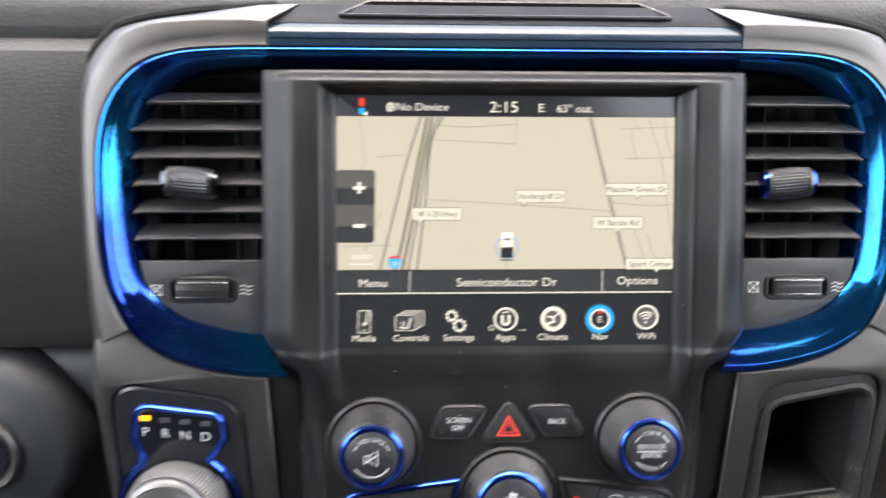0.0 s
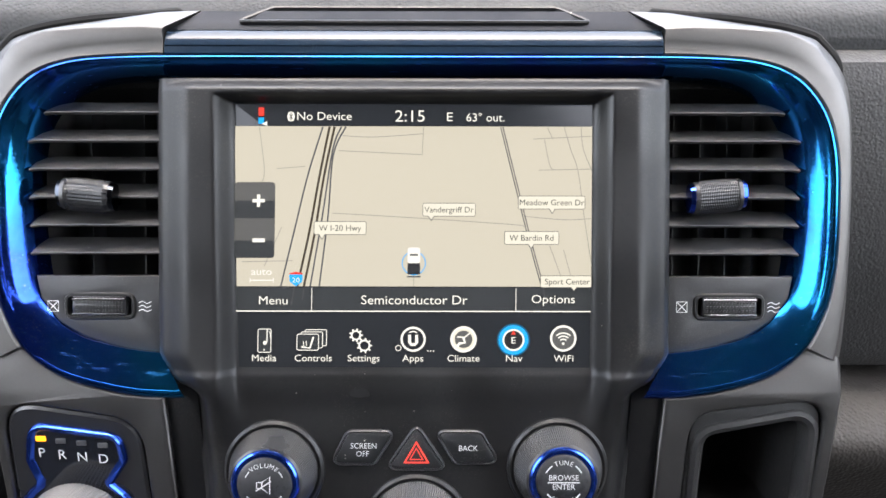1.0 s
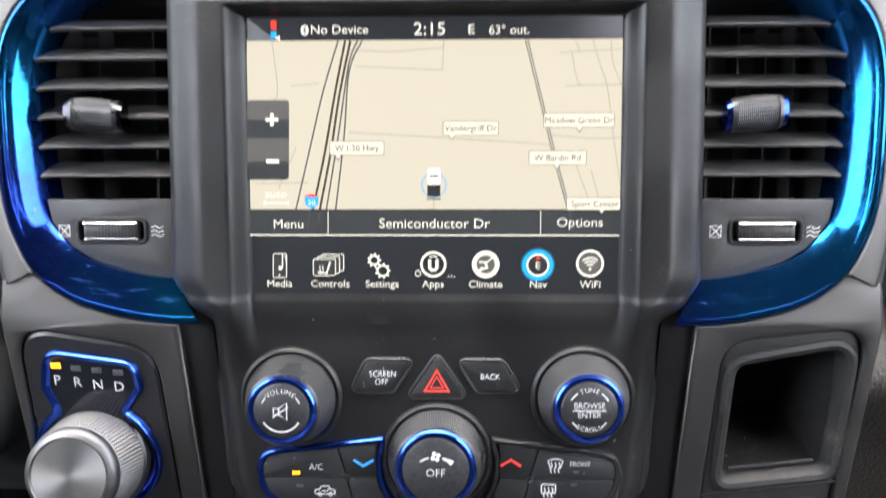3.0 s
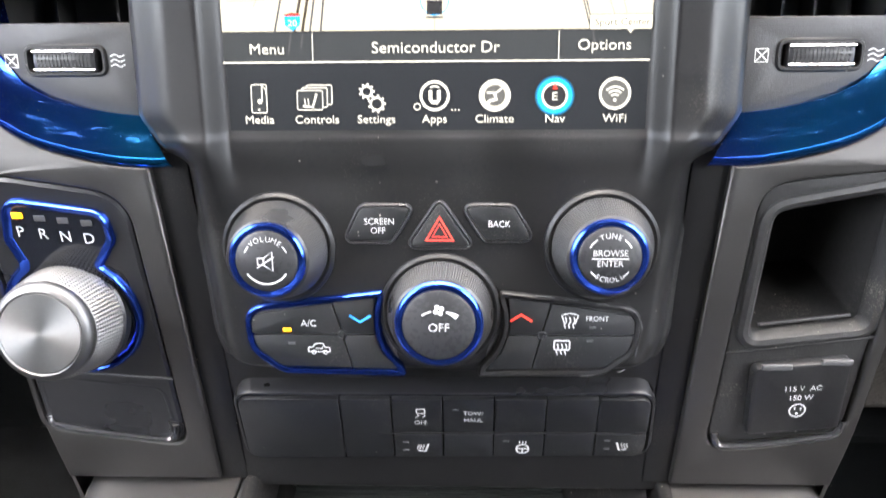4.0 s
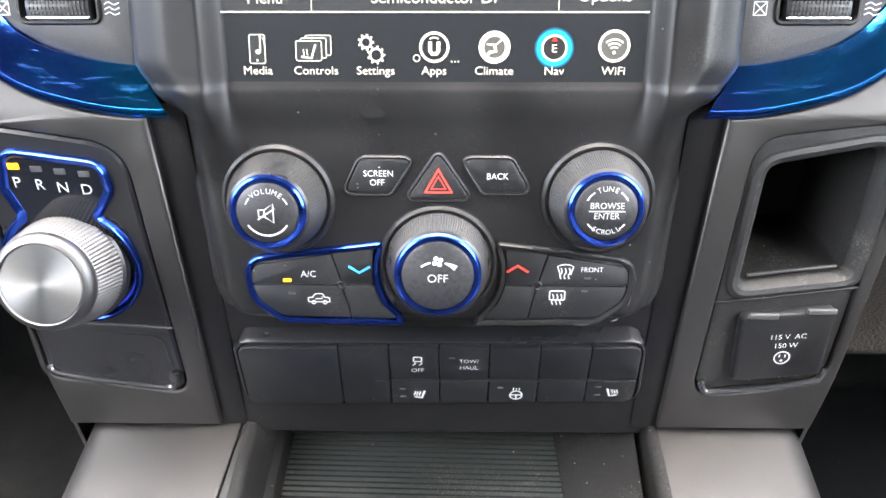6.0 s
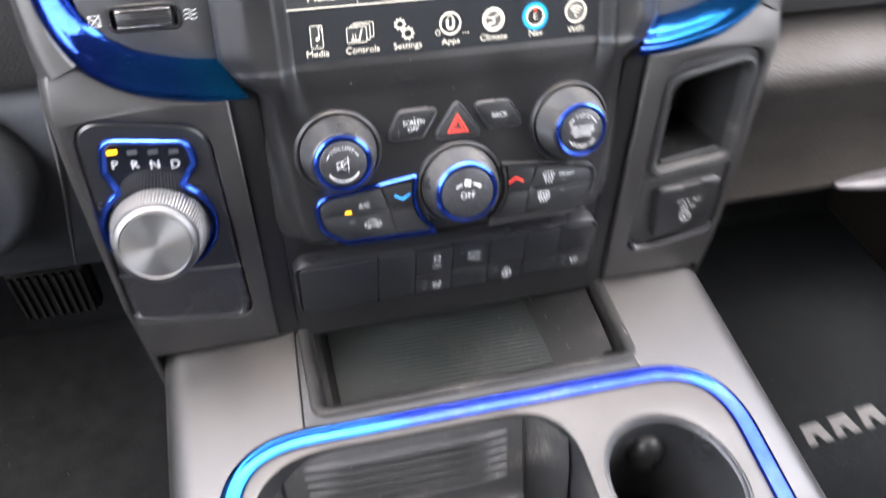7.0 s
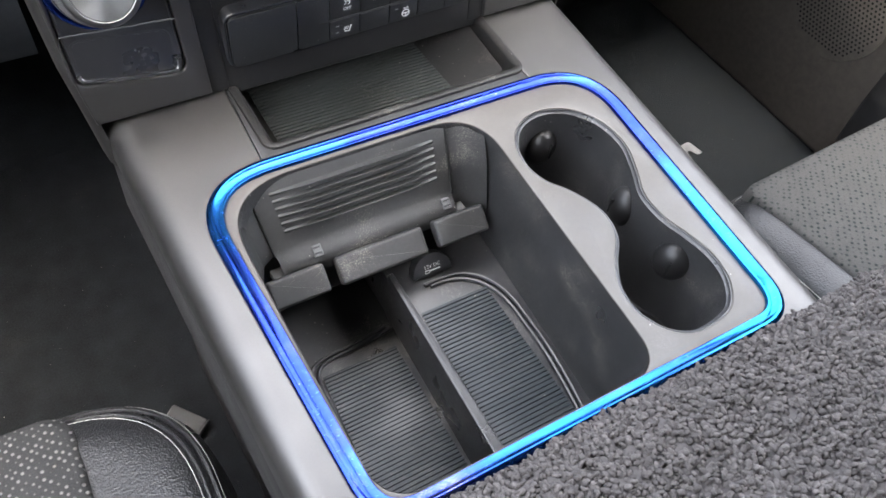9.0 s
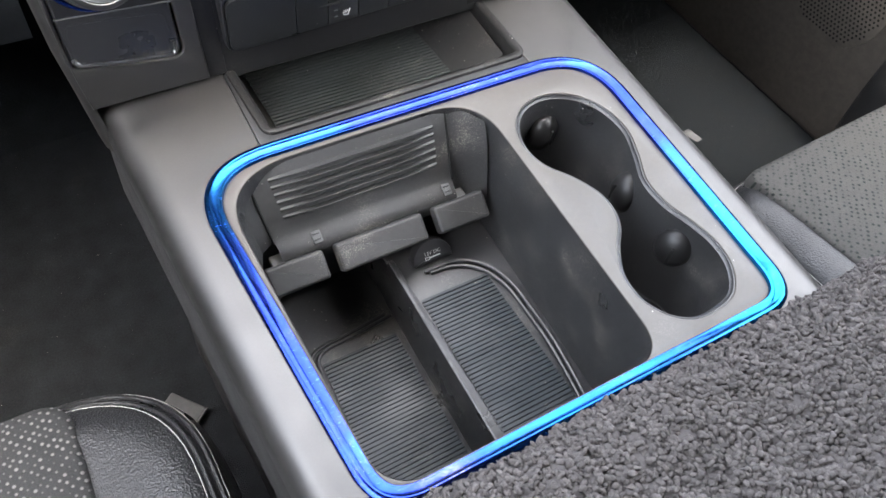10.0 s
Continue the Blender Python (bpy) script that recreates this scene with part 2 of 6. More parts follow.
def weave(name, pitch, ground=(0.020, 0.020, 0.020), knots=(0.105, 0.103, 0.098)):
    """Seat cloth with staggered knots of a second tone."""
    m = mat(name, ground, 0.9, vary=0.35, scale=900, spec=0.2)
    nt = m.node_tree
    b = nt.nodes["Principled BSDF"]
    N, L = nt.nodes.new, nt.links.new
    turn = N("ShaderNodeMapping")
    turn.inputs["Rotation"].default_value = (0, 0, radians(45))
    turn.inputs["Scale"].default_value = (1 / pitch, 1 / pitch, 0.001)
    vor = N("ShaderNodeTexVoronoi")
    vor.inputs["Scale"].default_value, vor.inputs["Randomness"].default_value = 1, 0.3
    L(N("ShaderNodeTexCoord").outputs["Object"], turn.inputs[0]), L(turn.outputs[0], vor.inputs["Vector"])
    knot = N("ShaderNodeMapRange")
    knot.inputs["From Min"].default_value, knot.inputs["From Max"].default_value = 0.32, 0.16
    L(vor.outputs["Distance"], knot.inputs["Value"])
    mixc = N("ShaderNodeMix")
    mixc.data_type = "RGBA"
    mixc.inputs[7].default_value = (*knots, 1)
    old = b.inputs["Base Color"].links[0].from_socket
    L(knot.outputs[0], mixc.inputs[0]), L(old, mixc.inputs[6]), L(mixc.outputs[2], b.inputs["Base Color"])
    bp = N("ShaderNodeBump")
    bp.inputs["Strength"].default_value, bp.inputs["Distance"].default_value = 0.7, 0.0008
    L(knot.outputs[0], bp.inputs["Height"]), L(bp.outputs[0], b.inputs["Normal"])
    return m


FABRIC = weave("woven_seat_mesh", 0.0050)
FABRIC_PALE = weave("pale_woven_seat_mesh", 0.0052, (0.032, 0.0315, 0.030), (0.005, 0.008, 0.008))
SEAT_LEATHER = mat("black_seat_vinyl", (0.010, 0.0102, 0.011), 0.36, kind="leather", bump=0.8, bump_scale=760, scale=260, spec=0.34, dist=0.0006)
THREAD = mat("pale_grey_thread", (0.26, 0.255, 0.24), 0.8)
FLEECE = mat("charcoal_fleece", (0.055, 0.050, 0.048), 1.0, vary=0.25, scale=420, bump=0.5, bump_scale=1400, dist=0.001, spec=0.1)
PILE = mat("fleece_curls", (0.068, 0.061, 0.058), 1.0, vary=0.2, scale=900, bump=0.6, bump_scale=2200, dist=0.0008, spec=0.1)
pn = PILE.node_tree
shade = pn.nodes.new("ShaderNodeMapRange")
shade.inputs["To Min"].default_value, shade.inputs["To Max"].default_value = 0.75, 1.2
tone = pn.nodes.new("ShaderNodeMix")
tone.data_type, tone.blend_type = "RGBA", "MULTIPLY"
tone.inputs[0].default_value = 1.0
pn.links.new(pn.nodes.new("ShaderNodeNewGeometry").outputs["Random Per Island"], shade.inputs["Value"])
pn.links.new(pn.nodes["Principled BSDF"].inputs["Base Color"].links[0].from_socket, tone.inputs[6])
pn.links.new(shade.outputs[0], tone.inputs[7])
pn.links.new(tone.outputs[2], pn.nodes["Principled BSDF"].inputs["Base Color"])
HEADLINER = mat("grey_headliner", (0.38, 0.365, 0.35), 0.95, bump=0.3, bump_scale=900)
LIGHT_BLOCK = mat("opaque_light_block", (0.015, 0.016, 0.016), 0.06, vary=0.05, rough_vary=0.02)
TRIMGREY = mat("cabin_trim", (0.05, 0.05, 0.05), 0.7, bump=0.3, bump_scale=900)
DOOR_TRIM = mat("dark_brown_door_trim", (0.050, 0.043, 0.036), 0.65, kind="leather", bump=0.4, bump_scale=700, scale=120, vary=0.3, spec=0.3)


SCREEN_GAIN = 0.068


def screen_mat(name, rgb, strength):
    m = mat(name, (0.012, 0.012, 0.013), 0.25, vary=0.02, rough_vary=0.02, spec=0.2)
    b = m.node_tree.nodes["Principled BSDF"]
    b.inputs["Emission Color"].default_value = (*rgb, 1)
    b.inputs["Emission Strength"].default_value = strength * SCREEN_GAIN
    return m


S_BLACK = screen_mat("screen_black", (0.016, 0.019, 0.023), 0.55)
S_BAR = screen_mat("screen_dark_bar", (0.035, 0.04, 0.042), 0.6)
S_MAP = screen_mat("screen_map_beige", (0.74, 0.69, 0.57), 0.62)
S_WHITE = screen_mat("screen_white", (0.9, 0.88, 0.82), 0.8)
S_CREAM = screen_mat("screen_label_cream", (0.86, 0.82, 0.70), 0.72)
S_ROAD = screen_mat("screen_road_grey", (0.16, 0.16, 0.17), 0.4)
S_ROADTHIN = screen_mat("screen_thin_road", (0.42, 0.41, 0.37), 0.5)
S_HIGHWAY = screen_mat("screen_highway_brown", (0.10, 0.075, 0.04), 0.4)
S_GREY = screen_mat("screen_button_grey", (0.16, 0.16, 0.155), 0.5)
S_DARK = screen_mat("screen_letter_dark", (0.03, 0.03, 0.03), 0.3)
S_BLUE = screen_mat("screen_blue_glow", (0.0, 0.36, 0.85), 0.9)
S_BLUEDIM = screen_mat("screen_blue_halo", (0.0, 0.13, 0.27), 0.6)
S_RED = screen_mat("screen_red", (0.8, 0.05, 0.03), 0.8)

# ---- shape helpers (millimetres, in the plane that the matrix gives) ----
MM = Matrix.Scale(0.001, 4)
LEAN_A, CONSOLE_A = 19.5, -0.8
STACK = Matrix.Translation((0, 0.337, 0.659)) @ pose(0, 0, 0, 90 - LEAN_A) @ MM      # x, up the leaning screen, out of it
SIDE = Matrix.Translation((0, 0.334, 0.6445)) @ pose(0, 0, 0, 82.65) @ MM @ Matrix.Translation((0, -645, 0))   # x, up the side panels, towards the cabin
ROWM = Matrix.Translation((0, 0.3135, 0)) @ pose(0, 0, 0, 90) @ MM
CONSOLE = Matrix.Translation((-0.0045, -0.021, 0.4725)) @ pose(0, 0, 0, CONSOLE_A, 0, -1.15) @ MM @ Matrix.Diagonal((1.02, 0.994, 1, 1))   # x, ahead, up
SEATS = Matrix.Translation((-0.0045, -0.021, 0.4725)) @ pose(0, 0, 0, -7.64, 0, -1.15) @ Matrix.Translation((0, 0, -0.4308)) @ MM   # x, ahead, up, tipped as the cushions are
BUTTONS = STACK @ Matrix.Translation((1.6, 0, 0))
KEYPAD = BUTTONS @ Matrix.Diagonal((1.02, 1.025, 1, 1))
WORLD = MM.copy()
PLACE = {}


def thing(name, base, label, category, group="", kind=""):
    e = new(name)
    e.empty_display_size = 0.02
    e.location = base
    PLACE[e] = Matrix.Translation(base)
    return tagged(e, label, category, group, kind)


def finish(bm, angle=32):
    bmesh.ops.remove_doubles(bm, verts=bm.verts, dist=1e-7)
    bmesh.ops.recalc_face_normals(bm, faces=bm.faces)
    lim = radians(angle)
    for f in bm.faces:
        f.smooth = True
    for e in bm.edges:
        e.smooth = len(e.link_faces) != 2 or e.calc_face_angle(0) < lim


def part(name, bm, material, parent=None, label="", angle=32):
    """Links a bmesh or a mesh as one mesh object, in world places, under a thing or a part."""
    if isinstance(bm, bmesh.types.BMesh):
        finish(bm, angle)
        me = bpy.data.meshes.new(name)
        bm.to_mesh(me)
        bm.free()
    else:
        me = bm
    me.materials.clear()
    me.materials.append(material)
    o = new(name, me)
    if parent is not None:
        o.parent = parent
        o.matrix_parent_inverse = PLACE[parent].inverted()
    PLACE[o] = Matrix.Identity(4)
    return tagged(o, label)


def rounded(pts, r=3.0, seg=6):
    """Outline with rounded corners; a point may carry its own radius."""
    out, n = [], len(pts)
    for i in range(n):
        p = Vector(pts[i][:2])
        rad = pts[i][2] if len(pts[i]) > 2 else r
        a, b = Vector(pts[i - 1][:2]) - p, Vector(pts[(i + 1) % n][:2]) - p
        la, lb = a.length, b.length
        a, b = a / la, b / lb
        half = a.angle(b) / 2
        t = min(rad / max(math.tan(half), 1e-4), la * 0.49, lb * 0.49)
        s, e = p + a * t, p + b * t
        for k in range(seg + 1):
            q = k / seg
            out.append(tuple(s * (1 - q) ** 2 + p * 2 * q * (1 - q) + e * q ** 2))
    return out


def rect(u0, v0, u1, v1, r=3.0, seg=6):
    return rounded([(u0, v0), (u1, v0), (u1, v1), (u0, v1)], r, seg)


def circle(cu, cv, r, n=48):
    return [(cu + r * math.cos(2 * math.pi * k / n), cv + r * math.sin(2 * math.pi * k / n)) for k in range(n)]


def smooth_curve(pts, n=8, closed=False):
    """Catmull-Rom through the points."""
    out, m = [], len(pts)
    last = m if closed else m - 1
    for i in range(last):
        p = [Vector(pts[(i + j) % m] if closed else pts[min(max(i + j, 0), m - 1)]) for j in (-1, 0, 1, 2)]
        for k in range(n):
            t = k / n
            out.append(tuple(0.5 * (2 * p[1] + (p[2] - p[0]) * t + (2 * p[0] - 5 * p[1] + 4 * p[2] - p[3]) * t * t
                                    + (3 * p[1] - p[0] - 3 * p[2] + p[3]) * t ** 3)))
    if not closed:
        out.append(tuple(pts[-1]))
    return out


def mirror(pts):
    return [(-p[0], *p[1:]) for p in reversed(pts)]


def inset(outline, d):
    """Outline moved inwards by d (outlines run anticlockwise)."""
    n, out = len(outline), []
    area = sum(outline[i - 1][0] * outline[i][1] - outline[i][0] * outline[i - 1][1] for i in range(n))
    s = 1 if area > 0 else -1
    for i in range(n):
        a, b = Vector(outline[i - 1]), Vector(outline[(i + 1) % n])
        t = b - a
        t = t.normalized() if t.length > 1e-9 else Vector((1, 0))
        out.append((outline[i][0] - s * t.y * d, outline[i][1] + s * t.x * d))
    return out


def shell(loops, M, caps=(False, False), closed=True, bm=None):
    """Skin over loops of equal count; each loop is (outline, height) or a list of 3D points."""
    bm = bm or bmesh.new()
    rows = []
    for lp in loops:
        pts = [(*p, lp[1]) for p in lp[0]] if isinstance(lp, tuple) else lp
        rows.append([bm.verts.new(M @ Vector(p)) for p in pts])
    n = len(rows[0])
    for a, b in zip(rows, rows[1:]):
        for k in range(n if closed else n - 1):
            j = (k + 1) % n
            bm.faces.new((a[k], a[j], b[j], b[k]))
    if caps[0]:
        bm.faces.new(rows[0][::-1])
    if caps[1]:
        bm.faces.new(rows[-1])
    return bm


def slab(outline, w0, w1, M, bevel=0.6, bm=None):
    """Flat piece with a rounded front edge, from height w0 to w1."""
    b = min(bevel, abs(w1 - w0) * 0.9)
    return shell([(outline, w0), (outline, w1 - b), (inset(outline, b * 0.3), w1 - b * 0.3), (inset(outline, b), w1)], M, (True, True), bm=bm)


def box(a, b, M, bevel=0.0, bm=None):
    bm = bm or bmesh.new()
    b2 = bmesh.new()
    bmesh.ops.create_cube(b2, size=1)
    c = [(p + q) / 2 for p, q in zip(a, b)]
    s = [abs(q - p) for p, q in zip(a, b)]
    bmesh.ops.transform(b2, matrix=Matrix.Translation(c) @ Matrix.Diagonal((*s, 1)), verts=b2.verts)
    if bevel:
        bmesh.ops.bevel(b2, geom=b2.edges[:], offset=bevel, segments=3, affect="EDGES", profile=0.5)
    bmesh.ops.transform(b2, matrix=M, verts=b2.verts)
    me = bpy.data.meshes.new("tmp")
    b2.to_mesh(me)
    b2.free()
    bm.from_mesh(me)
    bpy.data.meshes.remove(me)
    return bm


def lathe(profile, M, n=72, teeth=0, depth=0.0, rows=(), bm=None):
    """Turned piece about the plane's normal; profile of (radius, height); teeth on the given profile rows."""
    loops = []
    for i, (r, h) in enumerate(profile):
        lp = []
        for k in range(n):
            a = 2 * math.pi * k / n
            q = r + (depth * (1 if (k + i) % 2 else -1) if i in rows else 0)
            lp.append((q * math.cos(a), q * math.sin(a), h))
        loops.append(lp)
    return shell(loops, M, (False, profile[-1][0] > 0.01), bm=bm)


def knurled(r0, r1, h0, h1, M, teeth, rows, depth, foot=(), head=()):
    """Turned grip covered in small pyramids; foot and head are plain profile points before and after."""
    loops, n = [], 2 * teeth
    ring = lambda q, h: [(q * math.cos(math.pi * k / teeth), q * math.sin(math.pi * k / teeth), h) for k in range(n)]
    for q, h in foot:
        loops.append(ring(q, h))
    for i in range(2 * rows + 1):
        t = i / (2 * rows)
        lp = []
        for k in range(n):
            q = r0 + (r1 - r0) * t + (depth if i % 2 and k % 2 else 0)
            lp.append((q * math.cos(math.pi * k / teeth), q * math.sin(math.pi * k / teeth), h0 + (h1 - h0) * t))
        loops.append(lp)
    for q, h in head:
        loops.append(ring(q, h))
    return shell(loops, M)


def filled(outlines, M, w0, w1, bevel=0.0):
    """Flat plate with holes: the first outline is the rim, the others are holes."""
    cu = bpy.data.curves.new("plate", "CURVE")
    cu.dimensions, cu.fill_mode = "2D", "BOTH"
    for o in outlines:
        sp = cu.splines.new("POLY")
        sp.points.add(len(o) - 1)
        for q, p in zip(sp.points, o):
            q.co = (p[0], p[1], 0, 1)
        sp.use_cyclic_u = True
    cu.extrude = max((w1 - w0) / 2 - bevel, 0)
    cu.bevel_depth, cu.bevel_resolution, cu.offset = bevel, 2, -bevel
    ob = bpy.data.objects.new("plate", cu)
    me = bpy.data.meshes.new_from_object(ob)
    bpy.data.objects.remove(ob)
    bpy.data.curves.remove(cu)
    me.transform(M @ Matrix.Translation((0, 0, (w0 + w1) / 2)))
    bm = bmesh.new()
    bm.from_mesh(me)
    bpy.data.meshes.remove(me)
    return bm


def lettering(s, size, u, v, M, w, material, parent, align="CENTER", name="lettering", squeeze=1.0, turn=0.0):
    """Words as a thin mesh; size is the height of a capital."""
    cu = bpy.data.curves.new("words", "FONT")
    cu.body, cu.size, cu.align_x, cu.align_y = s, size / 0.70, align, "CENTER"
    cu.extrude, cu.resolution_u = 0.0, 3
    cu.offset = 0.0 if material.name.startswith("screen") else -0.007 * size
    if material.name.startswith("screen"):
        squeeze *= 1.17
    ob = bpy.data.objects.new("words", cu)
    me = bpy.data.meshes.new_from_object(ob)
    bpy.data.objects.remove(ob)
    bpy.data.curves.remove(cu)
    me.transform(M @ Matrix.Translation((u, v, w)) @ pose(0, 0, 0, 0, 0, turn) @ Matrix.Diagonal((squeeze, 1, 1, 1)))
    return part(name, me, material, parent)


def flat(outline, M, w, bm=None):
    bm = bm or bmesh.new()
    bm.faces.new([bm.verts.new(M @ Vector((*p, w))) for p in outline])
    return bm


def stroke(pts, width, M, w, bm=None, closed=False):
    """Flat line of even width along the points."""
    bm = bm or bmesh.new()
    n = len(pts)
    rows = []
    for i in range(n):
        a = Vector(pts[i - 1] if (i or closed) else pts[i])
        b = Vector(pts[(i + 1) % n] if (i < n - 1 or closed) else pts[i])
        t = (b - a).normalized()
        nn = Vector((-t.y, t.x)) * width / 2
        p = Vector(pts[i])
        rows.append([bm.verts.new(M @ Vector((*(p + nn), w))), bm.verts.new(M @ Vector((*(p - nn), w)))])
    for i in range(n if closed else n - 1):
        a, b = rows[i], rows[(i + 1) % n]
        bm.faces.new((a[0], a[1], b[1], b[0]))
    return bm


def arc(cu, cv, r, a0, a1, n=16):
    return [(cu + r * math.cos(radians(a0 + (a1 - a0) * k / n)), cv + r * math.sin(radians(a0 + (a1 - a0) * k / n))) for k in range(n + 1)]


def tube(pts, r, M, n=8, closed=False, bm=None):
    """Round cord along 3D points."""
    bm = bm or bmesh.new()
    rows, m = [], len(pts)
    up = Vector((0.13, 0.21, 0.97))
    for i in range(m):
        a = Vector(pts[i - 1] if (i or closed) else pts[i])
        b = Vector(pts[(i + 1) % m] if (i < m - 1 or closed) else pts[i])
        t = (b - a).normalized()
        s = t.cross(up).normalized()
        q = s.cross(t)
        rows.append([bm.verts.new(M @ (Vector(pts[i]) + s * r * math.cos(2 * math.pi * k / n) + q * r * math.sin(2 * math.pi * k / n))) for k in range(n)])
    for i in range(m if closed else m - 1):
        a, b = rows[i], rows[(i + 1) % m]
        for k in range(n):
            j = (k + 1) % n
            bm.faces.new((a[k], a[j], b[j], b[k]))
    if not closed:
        bm.faces.new(rows[0][::-1]), bm.faces.new(rows[-1])
    return bm


def step(a, b, x):
    t = min(max((x - a) / (b - a), 0), 1)
    return t * t * (3 - 2 * t)


def lerp_table(table, x):
    for (x0, y0), (x1, y1) in zip(table, table[1:]):
        if x <= x1:
            t = min(max((x - x0) / (x1 - x0), 0), 1)
            return y0 + (y1 - y0) * t
    return table[-1][1]

# ---- cabin shell: floor, doors, unseen roof, pillars and rear walls that shape the light, openings left free for daylight ----


def structure(name, bm, material, label, category):
    o = part(name, bm, material)
    return tagged(o, label, category, "", "structure")


structure("floor", box((-820, -1500, 20), (820, 1150, 60), WORLD), CARPET, "black carpeted cabin floor", "floor")
structure("firewall", box((-820, 720, 60), (820, 760, 900), WORLD), CARPET, "dark carpeted bulkhead behind the footwells", "wall")
structure("wall_rear", box((-860, -1500, 60), (860, -1460, 1250), WORLD), TRIMGREY, "unseen dark rear wall that closes off daylight", "wall")
structure("ceiling", box((-700, -1500, 1440), (700, 290, 1480), WORLD), HEADLINER, "unseen pale grey headliner that blocks the sun", "ceiling")
for s, nm in ((-1, "left"), (1, "right")):
    door = structure("door_" + nm, box((s * 780, -1460, 60), (s * 840, 720, 800), WORLD, 12), DOOR_TRIM, "dark brown moulded cabin door trim", "door")
    pocket = [[(s * (770 - d), y, 110), (s * (762 - d), y, 190), (s * (766 - d), y, 262), (s * (774 - d), y, 270), (s * 784, y, 262)] for y, d in ((-420, 0), (60, 14), (190, 16), (226, 8), (236, -6))]
    part("map_pocket", shell(pocket, WORLD, closed=False), BLACK, door, "dark plastic map pocket", 60)
    GR = Matrix.Translation((s * 0.7795, 0.345, 0.275)) @ pose(0, 0, 0, 90, 0, -90 * s) @ MM
    grille = part("speaker_grille", slab(circle(0, 0, 78, 48), -4, 1.5, GR, 1.2), DOOR_TRIM, door, "round speaker grille")
    holes = bmesh.new()
    for i in range(-10, 11):
        for j in range(-10, 11):
            x, y = 6.6 * i + 3.3 * (j % 2), 6.0 * j
            if x * x + y * y < 70 ** 2:
                flat(circle(x, y, 1.9, 6), GR, 1.7, holes)
    tagged(part("perforation", holes, LINING, grille), kind="stuff")
    structure("wall_rear_quarter_" + nm, box((s * 775, -1460, 800), (s * 835, -680, 1250), WORLD, 12), TRIMGREY, "unseen dark rear side panel that limits daylight", "wall")
    for y0, y1 in ((-680, -600), (-1460, -1340)):
        structure("trim_pillar_" + nm, box((s * 700, y0, 800), (s * 780, y1, 1440), WORLD, 10), TRIMGREY, "unseen dark pillar beside the side window", "pillar")
    bm = shell([[(s * 760, 700, 880), (s * 800, 700, 880), (s * 800, 760, 880), (s * 760, 760, 880)],
                [(s * 670, 270, 1440), (s * 710, 270, 1440), (s * 710, 330, 1440), (s * 670, 330, 1440)]], WORLD, (True, True))
    structure("trim_windscreen_pillar_" + nm, bm, TRIMGREY, "unseen dark sloping windscreen pillar", "pillar")

# unseen opaque panes added to keep daylight out at the rear
structure("window_rear", box((-760, -1492, 1250), (760, -1486, 1440), WORLD), LIGHT_BLOCK, "unseen opaque pane that blocks rear daylight", "window")
for s, nm in ((-1, "left"), (1, "right")):
    structure("window_rear_" + nm, box((s * 742, -1340, 800), (s * 748, -680, 1440), WORLD), LIGHT_BLOCK, "unseen opaque pane that blocks rear side daylight", "window")

# ---- dashboard ----


def sweep_x(profile, x0, x1, n=2, bm=None, wob=0.0):
    """Profile of (y, z) drawn along x, with end faces."""
    loops = []
    for k in range(n + 1):
        x = x0 + (x1 - x0) * k / n
        loops.append([(x, y, z) for y, z in profile])
    return shell(loops, WORLD, (True, True), bm=bm)


pad = smooth_curve([(410, 806), (416, 820), (440, 832), (520, 842), (720, 872), (790, 880)], 6)
pad = pad + [(790, 820), (440, 760), (415, 780)]
structure("dashboard_pad", sweep_x(pad, -800, 800, 4), PAD_VINYL, "black grained vinyl dashboard top pad", "dashboard")
for s, nm in ((-1, "left"), (1, "right")):
    up = [(436, 806), (408, 800), (400, 796), (394, 780), (392, 700), (396, 634), (402, 622), (460, 618), (470, 806)]
    structure("dashboard_panel_" + nm, sweep_x(up, s * 203, s * 790, 3), LEATHER, "black grained vinyl dashboard panel beside the centre stack", "dashboard")
glove = smooth_curve([(412, 610), (390, 604), (373, 592), (370, 578), (378, 556), (392, 522), (401, 480), (404, 450), (407, 430), (440, 405)], 5) + [(520, 405), (520, 610)]
lower_r = tagged(part("glovebox", sweep_x(glove, 215, 780, 3), GLOVE_VINYL), "black vinyl glovebox front under the dashboard", "glovebox")
blade = []
for k in range(13):
    q = k / 12
    g = math.sin(math.pi * min(0.10 + q * 0.56, 0.62)) * (1.0 if k < 12 else 0.8)
    blade.append([(398 + 92 * q, 402 + y * g, 437 + z * g) for y, z in ((4, 9), (-8, 7), (-13, 2), (-12, -5), (2, -9), (6, 0))])
part("handle", shell(blade, WORLD, (True, True)), SKYLIT_PLASTIC, lower_r, "tapered release handle, the sky's sheen in its pale colour")
knee = smooth_curve([(420, 616), (408, 600), (404, 560), (408, 500), (440, 440)], 5) + [(540, 440), (540, 616)]
knee_panel = tagged(part("knee_panel", sweep_x(knee, -780, -216, 3), KNEE), "dark smooth plastic knee panel beside the steering column", "panel")

part("seam", tube(smooth_curve([(-232, 407.2, 606), (-236, 402.6, 560), (-246, 406.6, 505), (-262, 437, 446)], 5), 1.4, WORLD), CAVITY, knee_panel, "dark panel joint")
part("lower_panel", sweep_x([(404, 545), (402.4, 540), (403.4, 512), (407, 506), (416, 520), (416, 540)], -760, -420, 2), BLACK, knee_panel, "flush black cover panel")

